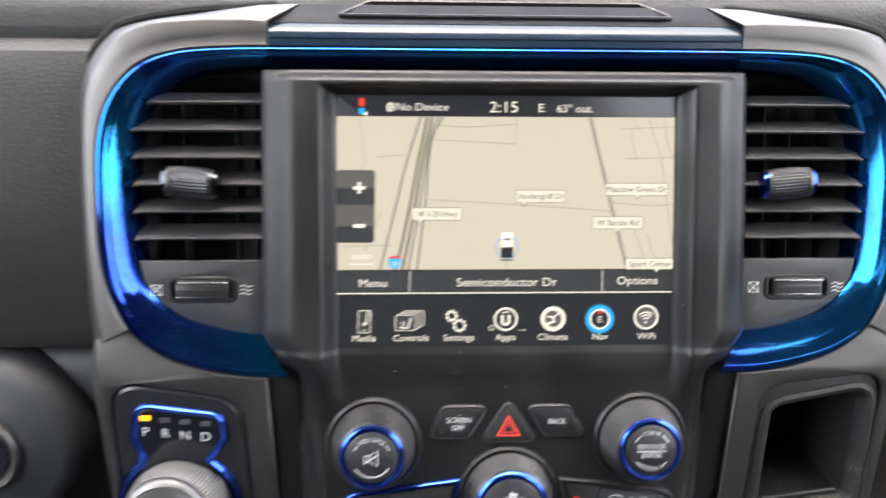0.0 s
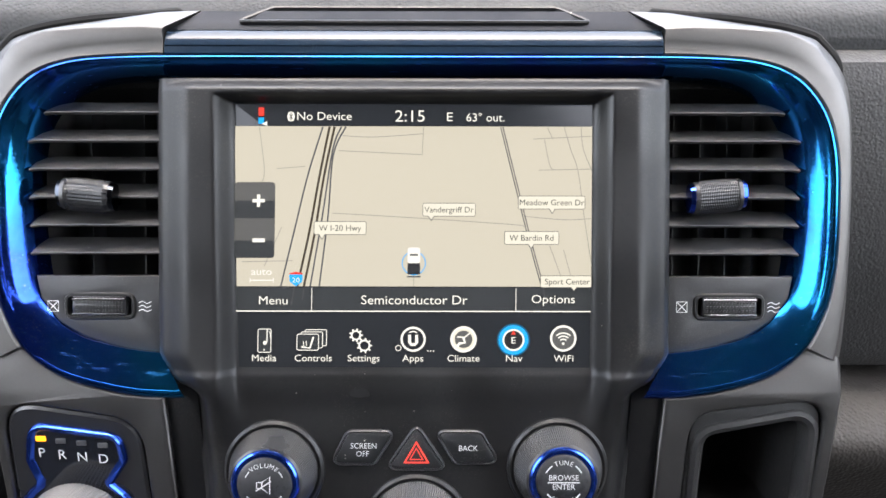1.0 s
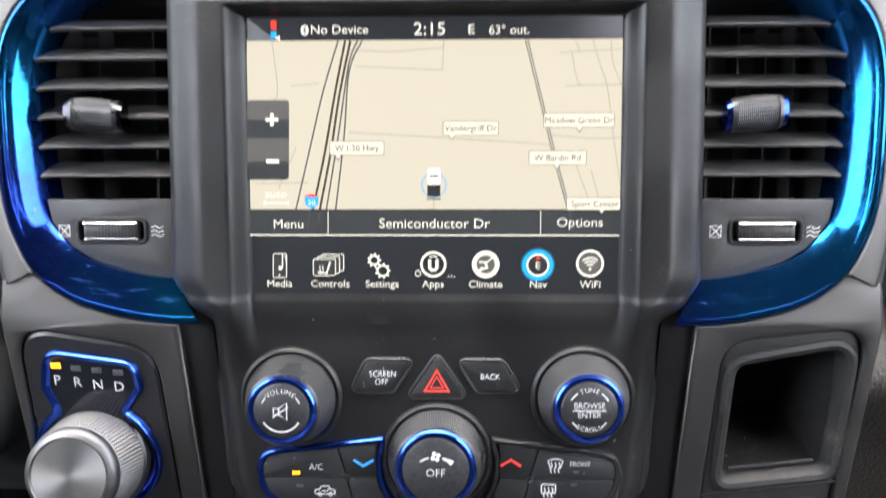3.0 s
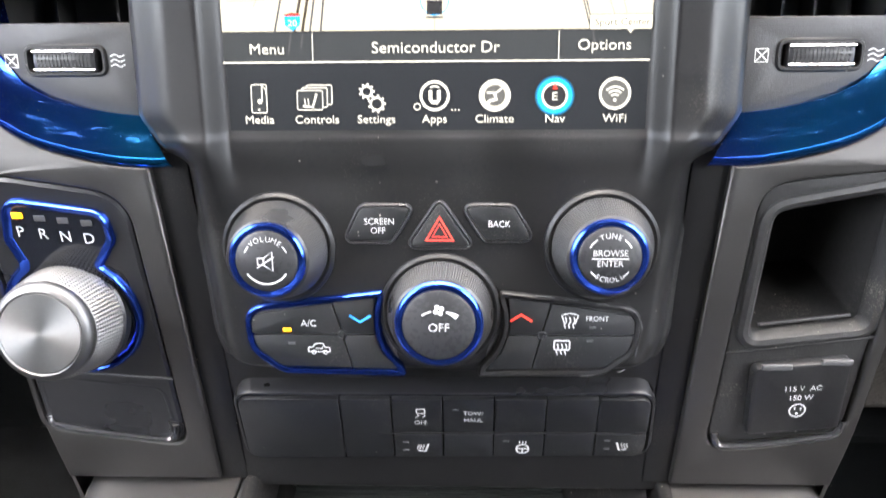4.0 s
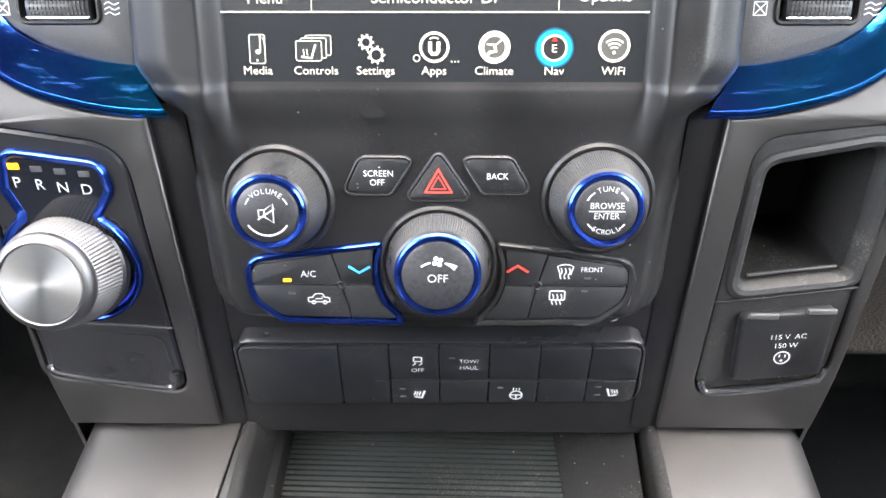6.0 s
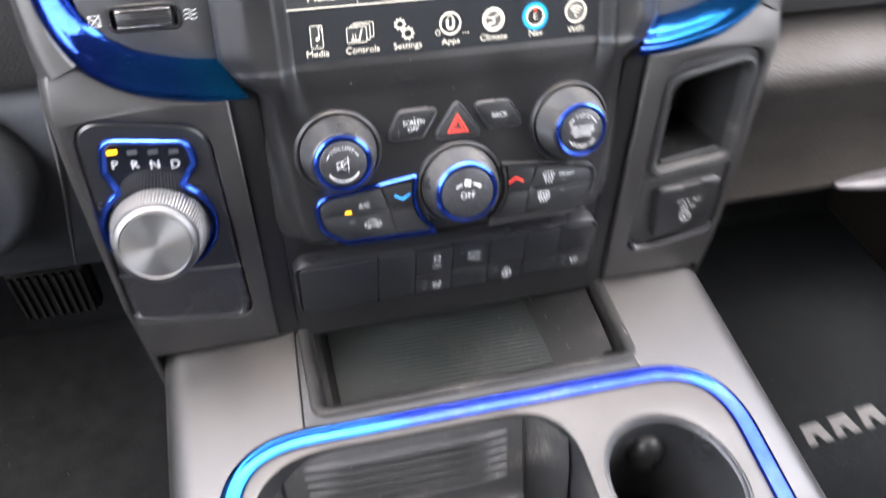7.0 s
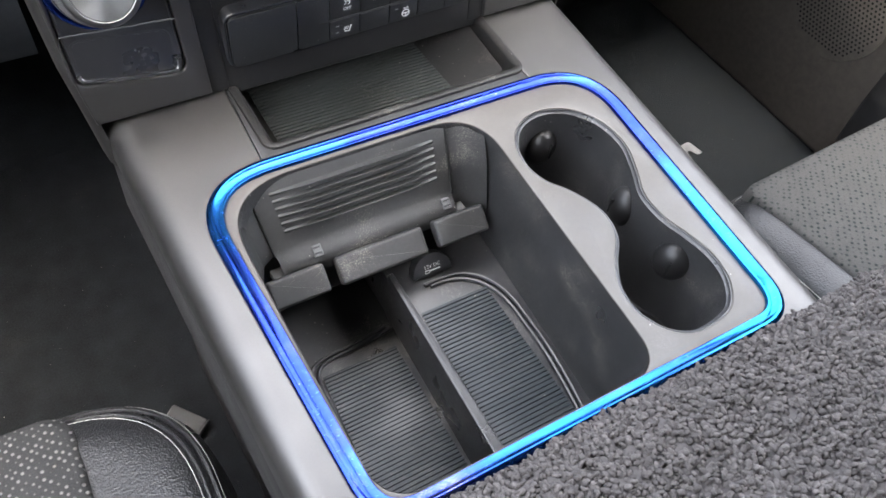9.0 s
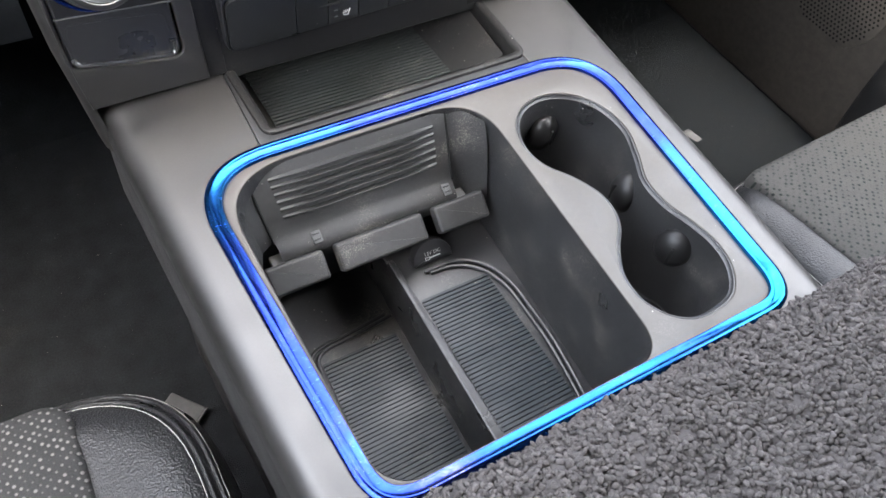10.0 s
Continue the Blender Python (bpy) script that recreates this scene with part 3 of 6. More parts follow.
# push button in a ring, beside the column
START = Matrix.Translation((-0.303, 0.379, 0.566)) @ pose(0, 0, 0, 82) @ MM
start = thing("start_button", (-0.303, 0.379, 0.566), "black engine start button in a satin silver ring", "button")
part("bezel", lathe([(57, -34), (55, -8), (52, -2), (44, 1.5), (36, 2.5), (32, 5), (25, 5.5)], START, 64), KNEE, start, "round dark pod", 50)
part("ring", lathe([(25, 4), (24.5, 9), (22.5, 11), (19.5, 10), (18, 6)], START, 64), ALUMINIUM, start, "satin silver ring")
part("cap", lathe([(18, 4), (18, 8), (16.5, 9), (0.001, 9)], START, 64), GLOSS_BLACK, start)
for k in range(2):
    part("legend_bar", flat(rect(-9 + 4 * k, -2.5 - 4 * k, 9 - 2 * k, 0 - 4 * k, 0.4), START, 9.2), AMBER, start, "amber legend bar")

# ---- silver surround with the blue ring ----
ring_out = [(111, -15), (130, -14.5), (151, -11), (172, -4.5), (188, 7), (198, 25), (203, 48), (204, 75), (203, 103), (197, 124), (184, 139.5), (166, 147), (140, 149.5), (100, 150), (50, 150)]
ring_in = [(124.5, 6), (138, 7.5), (151, 10.2), (164, 14), (176, 21.5), (184.5, 33), (188, 50), (189.5, 75), (189, 100), (185, 118), (175, 131), (160, 138.5), (138, 141.5), (100, 142), (50, 142)]
outer_pts = [(210, 1), (211.4, 12), (212.8, 32), (213.5, 50), (214, 75), (214, 100), (213, 122), (211, 136), (206, 147.5), (198, 157), (193, 160.8), (178, 165), (154, 168.6), (135, 171.2), (119.4, 173.5)]
surround = thing("trim_surround", (0, 0.34, 0.48), "satin silver trim surround of the centre stack with a blue ring", "dashboard trim")
RO, RI = smooth_curve(ring_out, 5), smooth_curve(ring_in, 5)
OUT = smooth_curve(outer_pts, 5)


def across(a, b, table):
    """A cross-section from a to b; table rows are (share of the way, height)."""
    return [(a[0] + (b[0] - a[0]) * q, a[1] + (b[1] - a[1]) * q, h) for q, h in table]


def strip(A, B, table, flip=False):
    """Ring section along both edges; shallower where the ring runs below the vents."""
    rows = [across(a, b, [(q, h if h > 0 or q == 1 and h < -20 else h * (0.4 + 0.6 * step(8, 45, b[1]))) for q, h in table]) for a, b in zip(A, B)]
    if flip:
        rows = [[(-x, y, z) for x, y, z in r] for r in rows]
    return rows


RINGSEC = [(0.0, 0.5), (0.05, 1.7), (0.12, 2.1), (0.22, 1.7), (0.30, 0.7), (0.36, 0.1), (0.5, -1.0), (0.62, -2.8), (0.75, -5.0), (0.88, -7.8), (1.0, -11), (1.0, -24)]
rows = strip(RO, RI, RINGSEC)
full = rows + strip(RO, RI, RINGSEC, True)[::-1]
part("blue_ring", shell(full, STACK, closed=False), BLUE, surround, "blue anodised chrome ring round vents and screen", 28)
for s in (1, -1):
    A = [p for p in RO if p[0] > 119.5 and p[1] > 8] + [(119.2, 149.8)]
    m = len(A)
    B = [OUT[min(round(i * (len(OUT) - 1) / (m - 1)), len(OUT) - 1)] for i in range(m)]
    top = []
    for a, b in zip(A, B):
        up = step(203, 165, a[0])
        q = lerp_table([(119, 0.51), (150, 0.63), (170, 0.74), (190, 0.62), (205, 0.55)], a[0])
        side_sec = [(0, -8), (0, 1.0), (0.06, 2.0), (0.2, 1.9), (0.36, 1.5), (q, 0.8), (q + 0.06, 0.2), (1, -6.5), (1.05, -40)]
        top_sec = [(0, -8), (0, 1.0), (0.05, 1.9), (0.2, 0.9), (0.3, 1.6), (q, 2.6), (q + 0.05, 2.0), (1, -9), (1.03, -40)]
        top.append(across(a, b, [(p[0] + (r2[0] - p[0]) * up, p[1] + (r2[1] - p[1]) * up) for p, r2 in zip(side_sec, top_sec)]))
    top[-1] = [(x - max(0, (y - 162.4) / 11.2) * 14.6 if y < 174 else 104.6, y, z) for x, y, z in top[-1]]
    top.append([(x, y, z - 8) for x, y, z in top[-1]])
    if s < 0:
        top = [[(-x, y, z) for x, y, z in r2] for r2 in top]
    part("upper_arm", shell(top, STACK, closed=False), SILVER, surround, "satin silver arch over the vent", 40)

# dark rolled edge between the surround and the pad
for s in (-1, 1):
    edge = [(s * x * 1.008, y + 1.6, -12 - 6 * step(150, 138, y) - 9 * step(160, 118, x)) for x, y in OUT if y > 138] + [(s * 108, 173.5, -30)]
    part("gasket", tube(edge, 3.2, STACK, 10), LINING, surround, "dark rolled gap edge")

# lower side panels of the surround
hole_r = rounded([(132, 493.5, 10), (198.5, 503.5, 14), (203, 644, 14), (136.5, 636, 16)], 10, 8)
hole_l = rounded([(-203, 503, 10), (-130.5, 492, 10), (-135.5, 632, 20), (-203, 643, 16)], 10, 8)
panel_r = smooth_curve([(122.5, 645), (132, 645.2), (151, 648), (172, 654.5), (188, 665.5), (193, 671)], 4) + [(199, 672), (207, 664)] + \
    smooth_curve([(209, 648), (208, 600), (206, 550), (203.5, 505), (199, 470)], 4) + [(117.5, 470)]
for s in (1, -1):
    o = panel_r if s > 0 else mirror(panel_r)
    h = hole_r if s > 0 else hole_l
    bm = filled([o, h], SIDE, -14, 1.2, 1.6)
    for q in bm.verts:
        q.co.y += max(q.co.z - 0.645, 0) * 0.228
    part("side_panel", bm, SILVER, surround, "satin silver side panel", 60)
    sec_pts = []
    for z, x in ((682, 196), (672, 204), (660, 207.5), (645, 208.6), (600, 207.5), (550, 205.5), (505, 203), (470, 198.5), (430, 194)):
        d = -max(z - 645, 0) * 0.228
        sec_pts.append([(s * (x - 1.5), z, -0.6 + d), (s * (x + 2.5), z, -3 + d), (s * (x + 5), z, -9 + d), (s * (x + 6.5), z, -25), (s * (x + 6.5), z, -90)])
    part("flank", shell(sec_pts, SIDE, closed=False), SILVER, surround, "", 60)

# glossy black bar with a shallow tray over the screen
top_bar = thing("top_trim_bar", (0, 0.39, 0.80), "gloss black trim bar with a shallow tray above the screen", "dashboard trim")
TAPER = lambda dv: 1 - 0.1231 * min(max(0, (dv - 12) / 11.2), 1)
bar = [[(x * TAPER(dv), 150.3 + dv, w) for dv, w in ((0, -8), (0, 0.6), (0.7, 1.8), (3.6, 1.9), (3.9, 1.0), (4.3, 1.9), (5.2, 1.8), (6.6, 1.4), (8.2, 0.7), (9.8, -0.3), (11.4, -1.5), (12.2, -2.4))] for x in (-118.6, -60, 0, 60, 118.6)]
part("bar", shell(bar, STACK, closed=False), PIANO, top_bar, "gloss black bar", 30)
deck_top = [[(x * TAPER(dv), 150.3 + dv, w) for dv, w in ((12.1, -3.4), (12.3, -2.2), (12.9, -2.4), (17, -5.2), (23.2, -9.4), (23.6, -40))] for x in (-118.4, -60, 0, 60, 118.4)]
part("ledge", shell(deck_top, STACK, closed=False), LEDGE, top_bar, "dark satin ledge round the tray", 30)
lip = rounded([(-88, 166, 3), (88, 166, 3), (70, 181, 5), (-70, 181, 5)], 4, 6)
TRAYTOP = STACK @ Matrix.Translation((0, 166, -3.2)) @ pose(0, 0, 0, -45) @ Matrix.Translation((0, -166, 0))
part("tray_rim", shell([(lip, -6), (lip, 0.6), (inset(lip, 0.8), 1.2), (inset(lip, 1.8), 0.9), (inset(lip, 2.6), -2), (inset(lip, 4.0), -17)], TRAYTOP, (False, True)), SOFT, top_bar, "dark shallow tray with a pale edge")

# ---- centre housing: screen frame and control face in one moulding ----
HW = [(-112, 86), (-109, 93), (-103, 99.5), (-94, 103), (-62, 106), (-15, 110.5), (-6, 115.5), (6, 124), (70, 123.5), (139, 122.5)]


def housing_height(u, v, hw):
    a, e = abs(u), hw - abs(u)
    m = step(-15, -5, v)
    side = step(-46, -2, v) * step(85.4 - 10 * (1 - step(-42, -2, v)), 94.5, a)
    crown = step(126.8, 131.5, v)
    h = 8.5 * max(side, crown) * (0.15 + 0.85 * step(0, 18, e)) * (1 - 0.75 * step(132.5, 139, v)) - 2.0 * (1 - step(0, 3, e)) * m
    h -= 11 * (1 - step(0, 13, e)) ** 1.5 * (1 - m)
    h -= 12 * (1 - step(-112, -102, v)) ** 1.4
    h += 1.2 * step(-0.2, -4, v) * step(-22, -8, v)
    return h


def housing():
    bm = bmesh.new()
    vs = [-112 + 112 * k / 90 for k in range(90)] + [127 * k / 36 for k in range(36)] + [127 + 12 * k / 16 for k in range(17)]
    grid = []
    for j, v in enumerate([vs[0]] + vs + [vs[-1]]):
        hw = lerp_table(HW, v)
        ui = 85.4 if v > -8 else 85.4 + (0.78 * hw - 85.4) * step(-8, -60, v)
        us = [-hw + (hw - ui) * k / 34 for k in range(34)] + [-ui + 2 * ui * k / 60 for k in range(60)] + [ui + (hw - ui) * k / 34 for k in range(35)]
        back = 124.5 if v > 6 else 118
        row = [(-max(back, hw), v, -45)] + [(u, v, housing_height(u, v, hw)) for u in us] + [(max(back, hw), v, -45)]
        if j == 0:
            row = [(p[0], v, -32) for p in row]
        if j == len(vs) + 1:
            row = [(p[0], v + 0.5, -14) for p in row]
        grid.append([bm.verts.new(STACK @ Vector(p)) for p in row])
    for j, (a, b) in enumerate(zip(grid, grid[1:])):
        v = 0.5 * (vs[max(j - 1, 0)] + vs[min(j, len(vs) - 1)])
        for k in range(len(a) - 1):
            if 0 < v < 127 and 35 <= k < 95:
                continue
            bm.faces.new((a[k], a[k + 1], b[k + 1], b[k]))
    return bm


stack = thing("centre_stack", (0, 0.33, 0.48), "black satin centre stack moulding round screen and controls", "centre stack")
part("moulding", housing(), SOFT, stack, "", 60)
part("lower_fascia", filled([rounded([(-117.5, 462), (117.5, 462), (121.5, 585), (-121.5, 585)], 2)], SIDE, -30, -3.2, 0.8), SOFT, stack)
for s in (-1, 1):
    part("joint_strip", filled([rounded([(s * 104, 468), (s * 118.2, 468), (s * 123.2, 650), (s * 107, 650)], 1)], SIDE, -12, -2.5, 0.5), SOFT, stack, "dusty black joint strip")
part("smudge", flat(rounded([(-33, -12.5), (-28, -15), (-20, -14), (-22, -11), (-27, -9.5)], 1.5), STACK, 1.35), LINING, stack, "dark smudge under the screen")

# ---- touchscreen ----
touch = thing("touchscreen", (0, 0.337, 0.659), "lit touchscreen showing a beige navigation map and menu icons", "screen")


def scr(x, y):
    """Place on the display from its own raster."""
    q = (y - 183) / 471.0
    return ((x - (732.5 + 4.5 * q)) / (318 - 8 * q) * 85.5, 126.8 - q * 127.3)


def sp(pts):
    return [scr(*p) for p in pts]


part("glass", slab(rect(-85.6, -0.8, 85.6, 127.2, 1.0), -4, 0, STACK, 0.3), S_BLACK, touch, "black glass")
part("map", flat(sp([(417, 506), (1049, 506), (1050, 221), (415, 221)]), STACK, 0.15), S_MAP, touch, "beige road map")
part("menu_bar", flat(sp([(420, 549), (1048, 549), (1048.6, 508), (418, 508)]), STACK, 0.15), S_BAR, touch, "dark menu bar")
bm = stroke(sp([(420, 550.5), (1048, 550.5)]), 0.6, STACK, 0.3)
stroke(sp([(555, 509), (555, 549)]), 0.35, STACK, 0.3, bm), stroke(sp([(916, 509), (916, 549)]), 0.35, STACK, 0.3, bm)
part("rule", bm, S_WHITE, touch)


def roads(name, paths, width, material, w):
    bm = bmesh.new()
    for p in paths:
        stroke(smooth_curve(sp(p), 5) if len(p) > 2 else sp(p), width, STACK, w, bm)
    part(name, bm, material, touch)


roads("thin_road", [[(458, 222), (468, 300), (462, 322)], [(600, 264), (748, 271)], [(750, 222), (748, 271)], [(600, 237), (660, 240), (750, 234)],
                    [(490, 296), (540, 292)], [(590, 375), (700, 381), (900, 394), (930, 398)], [(945, 243), (1050, 238)], [(970, 222), (980, 243)],
                    [(955, 298), (1050, 296)], [(1000, 222), (1012, 262), (1025, 300), (1036, 380), (1050, 470)], [(1030, 222), (1034, 260), (1050, 300)],
                    [(965, 243), (975, 290), (985, 298)], [(930, 380), (1000, 386), (1048, 384)], [(975, 432), (1002, 505)], [(1000, 440), (1018, 505)],
                    [(500, 400), (470, 470)], [(430, 462), (520, 460)], [(735, 485), (735, 506)]], 0.30, S_ROADTHIN, 0.3)
roads("side_road", [[(571, 222), (546, 305), (524, 400), (500, 506)], [(612, 222), (590, 272), (582, 380), (568, 506)], [(604, 222), (589, 262), (572, 380), (552, 506)]], 0.75, S_ROAD, 0.45)
roads("highway", [[(583, 222), (566, 310), (549, 410), (529, 506)], [(592, 222), (574, 310), (559, 410), (541, 506)]], 1.1, S_HIGHWAY, 0.6)
roads("main_road", [[(887, 222), (912, 320), (940, 430), (961, 506)], [(891, 222), (916, 320), (944, 430), (965, 506)]], 0.5, S_ROAD, 0.45)
for p in ([(524, 506), (519, 540)], [(541, 510), (538, 530)], [(964, 506), (968, 530)]):
    roads("street", [p], 0.7, S_ROAD, 0.3)

# status line
lettering("No Device", 3.9, *scr(573, 204), STACK, 0.3, S_WHITE, touch, squeeze=0.93)
lettering("2:15", 5.5, *scr(726, 204), STACK, 0.3, S_WHITE, touch, squeeze=0.95)
lettering("E", 4.2, *scr(796, 205), STACK, 0.3, S_WHITE, touch)
lettering("63° out.", 3.9, *scr(860, 206), STACK, 0.3, S_WHITE, touch, squeeze=0.88)
part("status_icon", flat(sp([(507, 204), (509, 197), (514, 195), (519, 197), (521, 204), (519, 211), (514, 213), (509, 211)]), STACK, 0.3), S_WHITE, touch)
part("status_rune", stroke(sp([(511, 208), (517, 200), (514, 197), (514, 211), (517, 208), (511, 200)]), 0.35, STACK, 0.45), S_DARK, touch)
part("compass_red", flat(sp([(456, 203), (466, 203), (466, 188), (456, 188)]), STACK, 0.3), S_RED, touch)
part("compass_blue", flat(sp([(456, 217), (466, 217), (466, 206), (456, 206)]), STACK, 0.3), S_BLUE, touch)
part("compass_arrow", flat(sp([(462, 217), (472, 221), (472, 212)]), STACK, 0.45), S_WHITE, touch)
# zoom keys
part("zoom_panel", flat(rounded(sp([(417, 455), (488, 455), (488, 320), (416, 320)]), 2, 5), STACK, 0.6), S_GREY, touch)
part("zoom_shade", flat(sp([(417, 384), (488, 384), (488, 353), (417, 353)]), STACK, 0.75), S_BAR, touch)
part("zoom_shade", flat(rounded(sp([(417, 455), (487, 455), (487, 424), (417, 424)]), 1.5, 4), STACK, 0.75), S_BAR, touch)
bm = flat(sp([(448, 356), (470, 356), (470, 350), (448, 350)]), STACK, 0.9)
flat(sp([(456, 364), (462, 364), (462, 342), (456, 342)]), STACK, 0.95, bm)
part("plus_sign", bm, S_WHITE, touch)
part("minus_sign", flat(sp([(449, 427), (471, 427), (471, 420), (449, 420)]), STACK, 0.9), S_WHITE, touch)
lettering("auto", 3.4, *scr(466, 480), STACK, 0.9, S_WHITE, touch)
bm = stroke(sp([(446, 495), (487, 495)]), 0.5, STACK, 0.9)
stroke(sp([(446, 491), (446, 499)]), 0.4, STACK, 0.9, bm), stroke(sp([(487, 491), (487, 499)]), 0.4, STACK, 0.9, bm)
part("scale_bar", bm, S_WHITE, touch)
part("route_shield", flat(rounded(sp([(527, 506), (538, 497), (539, 483), (527, 480), (515, 483), (516, 497)][::-1]), 1.2, 4), STACK, 0.9), S_BLUE, touch)
part("shield_top", flat(sp([(516, 484.5), (538, 484.5), (539, 482), (527, 479.5), (515, 482)]), STACK, 0.97), S_RED, touch)
lettering("20", 2.3, *scr(527, 495), STACK, 1.05, S_WHITE, touch)
# street callouts
for words, x0, y0, x1, y1, px, py in (("W I-20 Hwy", 558, 390, 650, 413, 572, 423), ("Vandergriff Dr", 750, 357, 843, 380, 765, 389), ("Meadow Green Dr", 919, 344, 1037, 367, 979, 376),
                                      ("W Bardin Rd", 895, 407, 991, 430, 942, 439), ("Sport Center", 959, 486, 1049, 507, 1018, 515)):
    call = part("callout", flat(rounded(sp([(x0, y1), (x1, y1), (x1, y0), (x0, y0)]), 0.8, 4), STACK, 0.95), S_CREAM, touch)
    rim = stroke(rounded(sp([(x0, y1), (x1, y1), (x1, y0), (x0, y0)]), 0.8, 4), 0.3, STACK, 1.0, closed=True)
    flat(sp([(px - 6, y1), (px, py), (px + 6, y1)]), STACK, 0.97, rim)
    part("outline", rim, S_GREY, call)
    part("pointer", flat(sp([(px - 5, y1 - 1), (px, py - 2.5), (px + 5, y1 - 1)]), STACK, 1.05), S_CREAM, call)
    lettering(words, 2.8, *scr((x0 + x1) / 2 + (2 if words[0] == "S" else 0), (y0 + y1) / 2 + 0.5), STACK, 1.1, S_DARK, call, squeeze=0.86)
# own vehicle
part("position_ring", stroke(circle(*scr(735, 464), 5.6, 40), 0.45, STACK, 0.9, closed=True), S_BLUE, touch)
part("vehicle_body", flat(rounded(sp([(724, 464), (746, 464), (746, 436), (724, 436)]), 1.2, 4), STACK, 0.95), S_WHITE, touch)
part("vehicle_bed", flat(sp([(724, 484), (746, 484), (746, 464), (724, 464)]), STACK, 1.0), S_DARK, touch)
bm = stroke(sp([(723, 488), (747, 488)]), 0.8, STACK, 1.05)
stroke(sp([(728, 449), (742, 449)]), 1.0, STACK, 1.05, bm)
part("vehicle_edge", bm, S_GREY, touch)
# menu words
for words, x, y, sz, sq in (("Menu", 487, 532, 4.1, 0.95), ("Semiconductor Dr", 736, 531, 4.4, 0.93), ("Options", 982, 529, 4.1, 0.95)):
    lettering(words, sz, *scr(x, y), STACK, 0.35, S_WHITE, touch, squeeze=sq)
for words, x in (("Media", 472), ("Controls", 559), ("Settings", 648), ("Apps", 735), ("Climate", 824), ("Nav", 913), ("WiFi", 1001)):
    lettering(words, 3.3, *scr(x, 636), STACK, 0.3, S_WHITE, touch, squeeze=0.92)
# icons
part("phone_face", flat(rounded(sp([(461, 625), (484, 625), (484, 583), (461, 583)]), 0.8, 4), STACK, 0.22), S_BAR, touch)
bm = stroke(rounded(sp([(461, 625), (484, 625), (484, 583), (461, 583)]), 0.8, 4), 0.4, STACK, 0.3, closed=True)
stroke(sp([(477, 607), (477, 584), (483, 591), (484, 600)]), 0.55, STACK, 0.35, bm), flat(circle(*scr(473.5, 608), 1.0, 14), STACK, 0.4, bm), flat(circle(*scr(472, 620.5), 0.45, 10), STACK, 0.4, bm)
part("media_icon", bm, S_WHITE, touch)
for k in (2, 1, 0):
    card = rounded(sp([(530 + 7 * k, 621 - 4 * k), (568 + 7 * k, 621 - 4 * k), (568 + 7 * k, 592 - 4 * k), (530 + 7 * k, 592 - 4 * k)]), 0.8, 3)
    face = part("controls_card", flat(card, STACK, 0.36 - 0.06 * k), S_BAR, touch)
    part("card_edge", stroke(card, 0.4, STACK, 0.38 - 0.06 * k, closed=True), S_WHITE, face)
bm = stroke(sp([(538, 615), (553, 617), (559, 597)]), 0.9, STACK, 0.42)
for k in range(2):
    stroke(sp([(542 + 5 * k, 613), (541 + 5 * k, 604)]), 0.45, STACK, 0.42, bm)
part("controls_icon", bm, S_WHITE, touch)
bm = bmesh.new()
for cx, cy, r in ((634, 594, 2.1), (649, 612.5, 2.5)):
    c = scr(cx, cy)
    stroke(circle(*c, r, 24), 0.85, STACK, 0.3, bm, True)
    for k in range(9):
        a = k * math.pi * 2 / 9
        stroke([(c[0] + r * math.cos(a), c[1] + r * math.sin(a)), (c[0] + (r + 1.2) * math.cos(a), c[1] + (r + 1.2) * math.sin(a))], 0.85, STACK, 0.34, bm)
part("settings_icon", bm, S_WHITE, touch)
for nm, x, y, r in (("apps_icon", 735, 601, 5.6), ("climate_icon", 824, 601, 5.9), ("wifi_icon", 1000, 599, 5.9)):
    c = scr(x, y)
    bm = stroke(circle(*c, r, 40), 1.1, STACK, 0.3, closed=True)
    if nm == "apps_icon":
        stroke([(c[0] - 1.7, c[1] + 2.2), (c[0] - 1.7, c[1] - 1.6), (c[0] - 0.9, c[1] - 2.6), (c[0] + 0.9, c[1] - 2.6), (c[0] + 1.7, c[1] - 1.6), (c[0] + 1.7, c[1] + 2.2)], 1.5, STACK, 0.34, bm)
        stroke(arc(c[0], c[1] + 0.6, 3.2, 55, 125, 8), 0.6, STACK, 0.36, bm)
        stroke(circle(*scr(709, 617), 1.3, 16), 0.4, STACK, 0.34, bm, True)
        for k in range(3):
            flat(circle(*scr(761 + 5 * k, 622), 0.35, 8), STACK, 0.3, bm)
    elif nm == "climate_icon":
        stroke([(c[0] - 3.2, c[1] + 1.2), (c[0] + 0.5, c[1] + 1.0), (c[0] + 3.0, c[1] + 3.0)], 0.7, STACK, 0.34, bm)
        stroke([(c[0] - 0.2, c[1] + 1.2), (c[0] + 0.6, c[1] - 1.6), (c[0] - 2.0, c[1] - 2.0), (c[0] - 3.2, c[1] - 3.6)], 1.3, STACK, 0.34, bm)
    part(nm, bm, S_WHITE, touch)
    if nm == "climate_icon":
        part("climate_rim", stroke(circle(*c, 5.0, 40), 1.5, STACK, 0.28, closed=True), S_CREAM, touch)
        part("climate_face", flat(circle(*c, 4.3, 40), STACK, 0.26), S_GREY, touch)
    if nm == "wifi_icon":
        part("wifi_face", flat(circle(*c, r - 0.6, 40), STACK, 0.25), S_GREY, touch)
        bm = flat(circle(c[0], c[1] - 2.6, 0.7, 12), STACK, 0.4)
        for k in (2.2, 3.7, 5.2):
            stroke(arc(c[0], c[1] - 2.6, k, 48, 132), 0.7, STACK, 0.4, bm)
        part("wifi_waves", bm, S_WHITE, touch)
c = scr(912, 602)
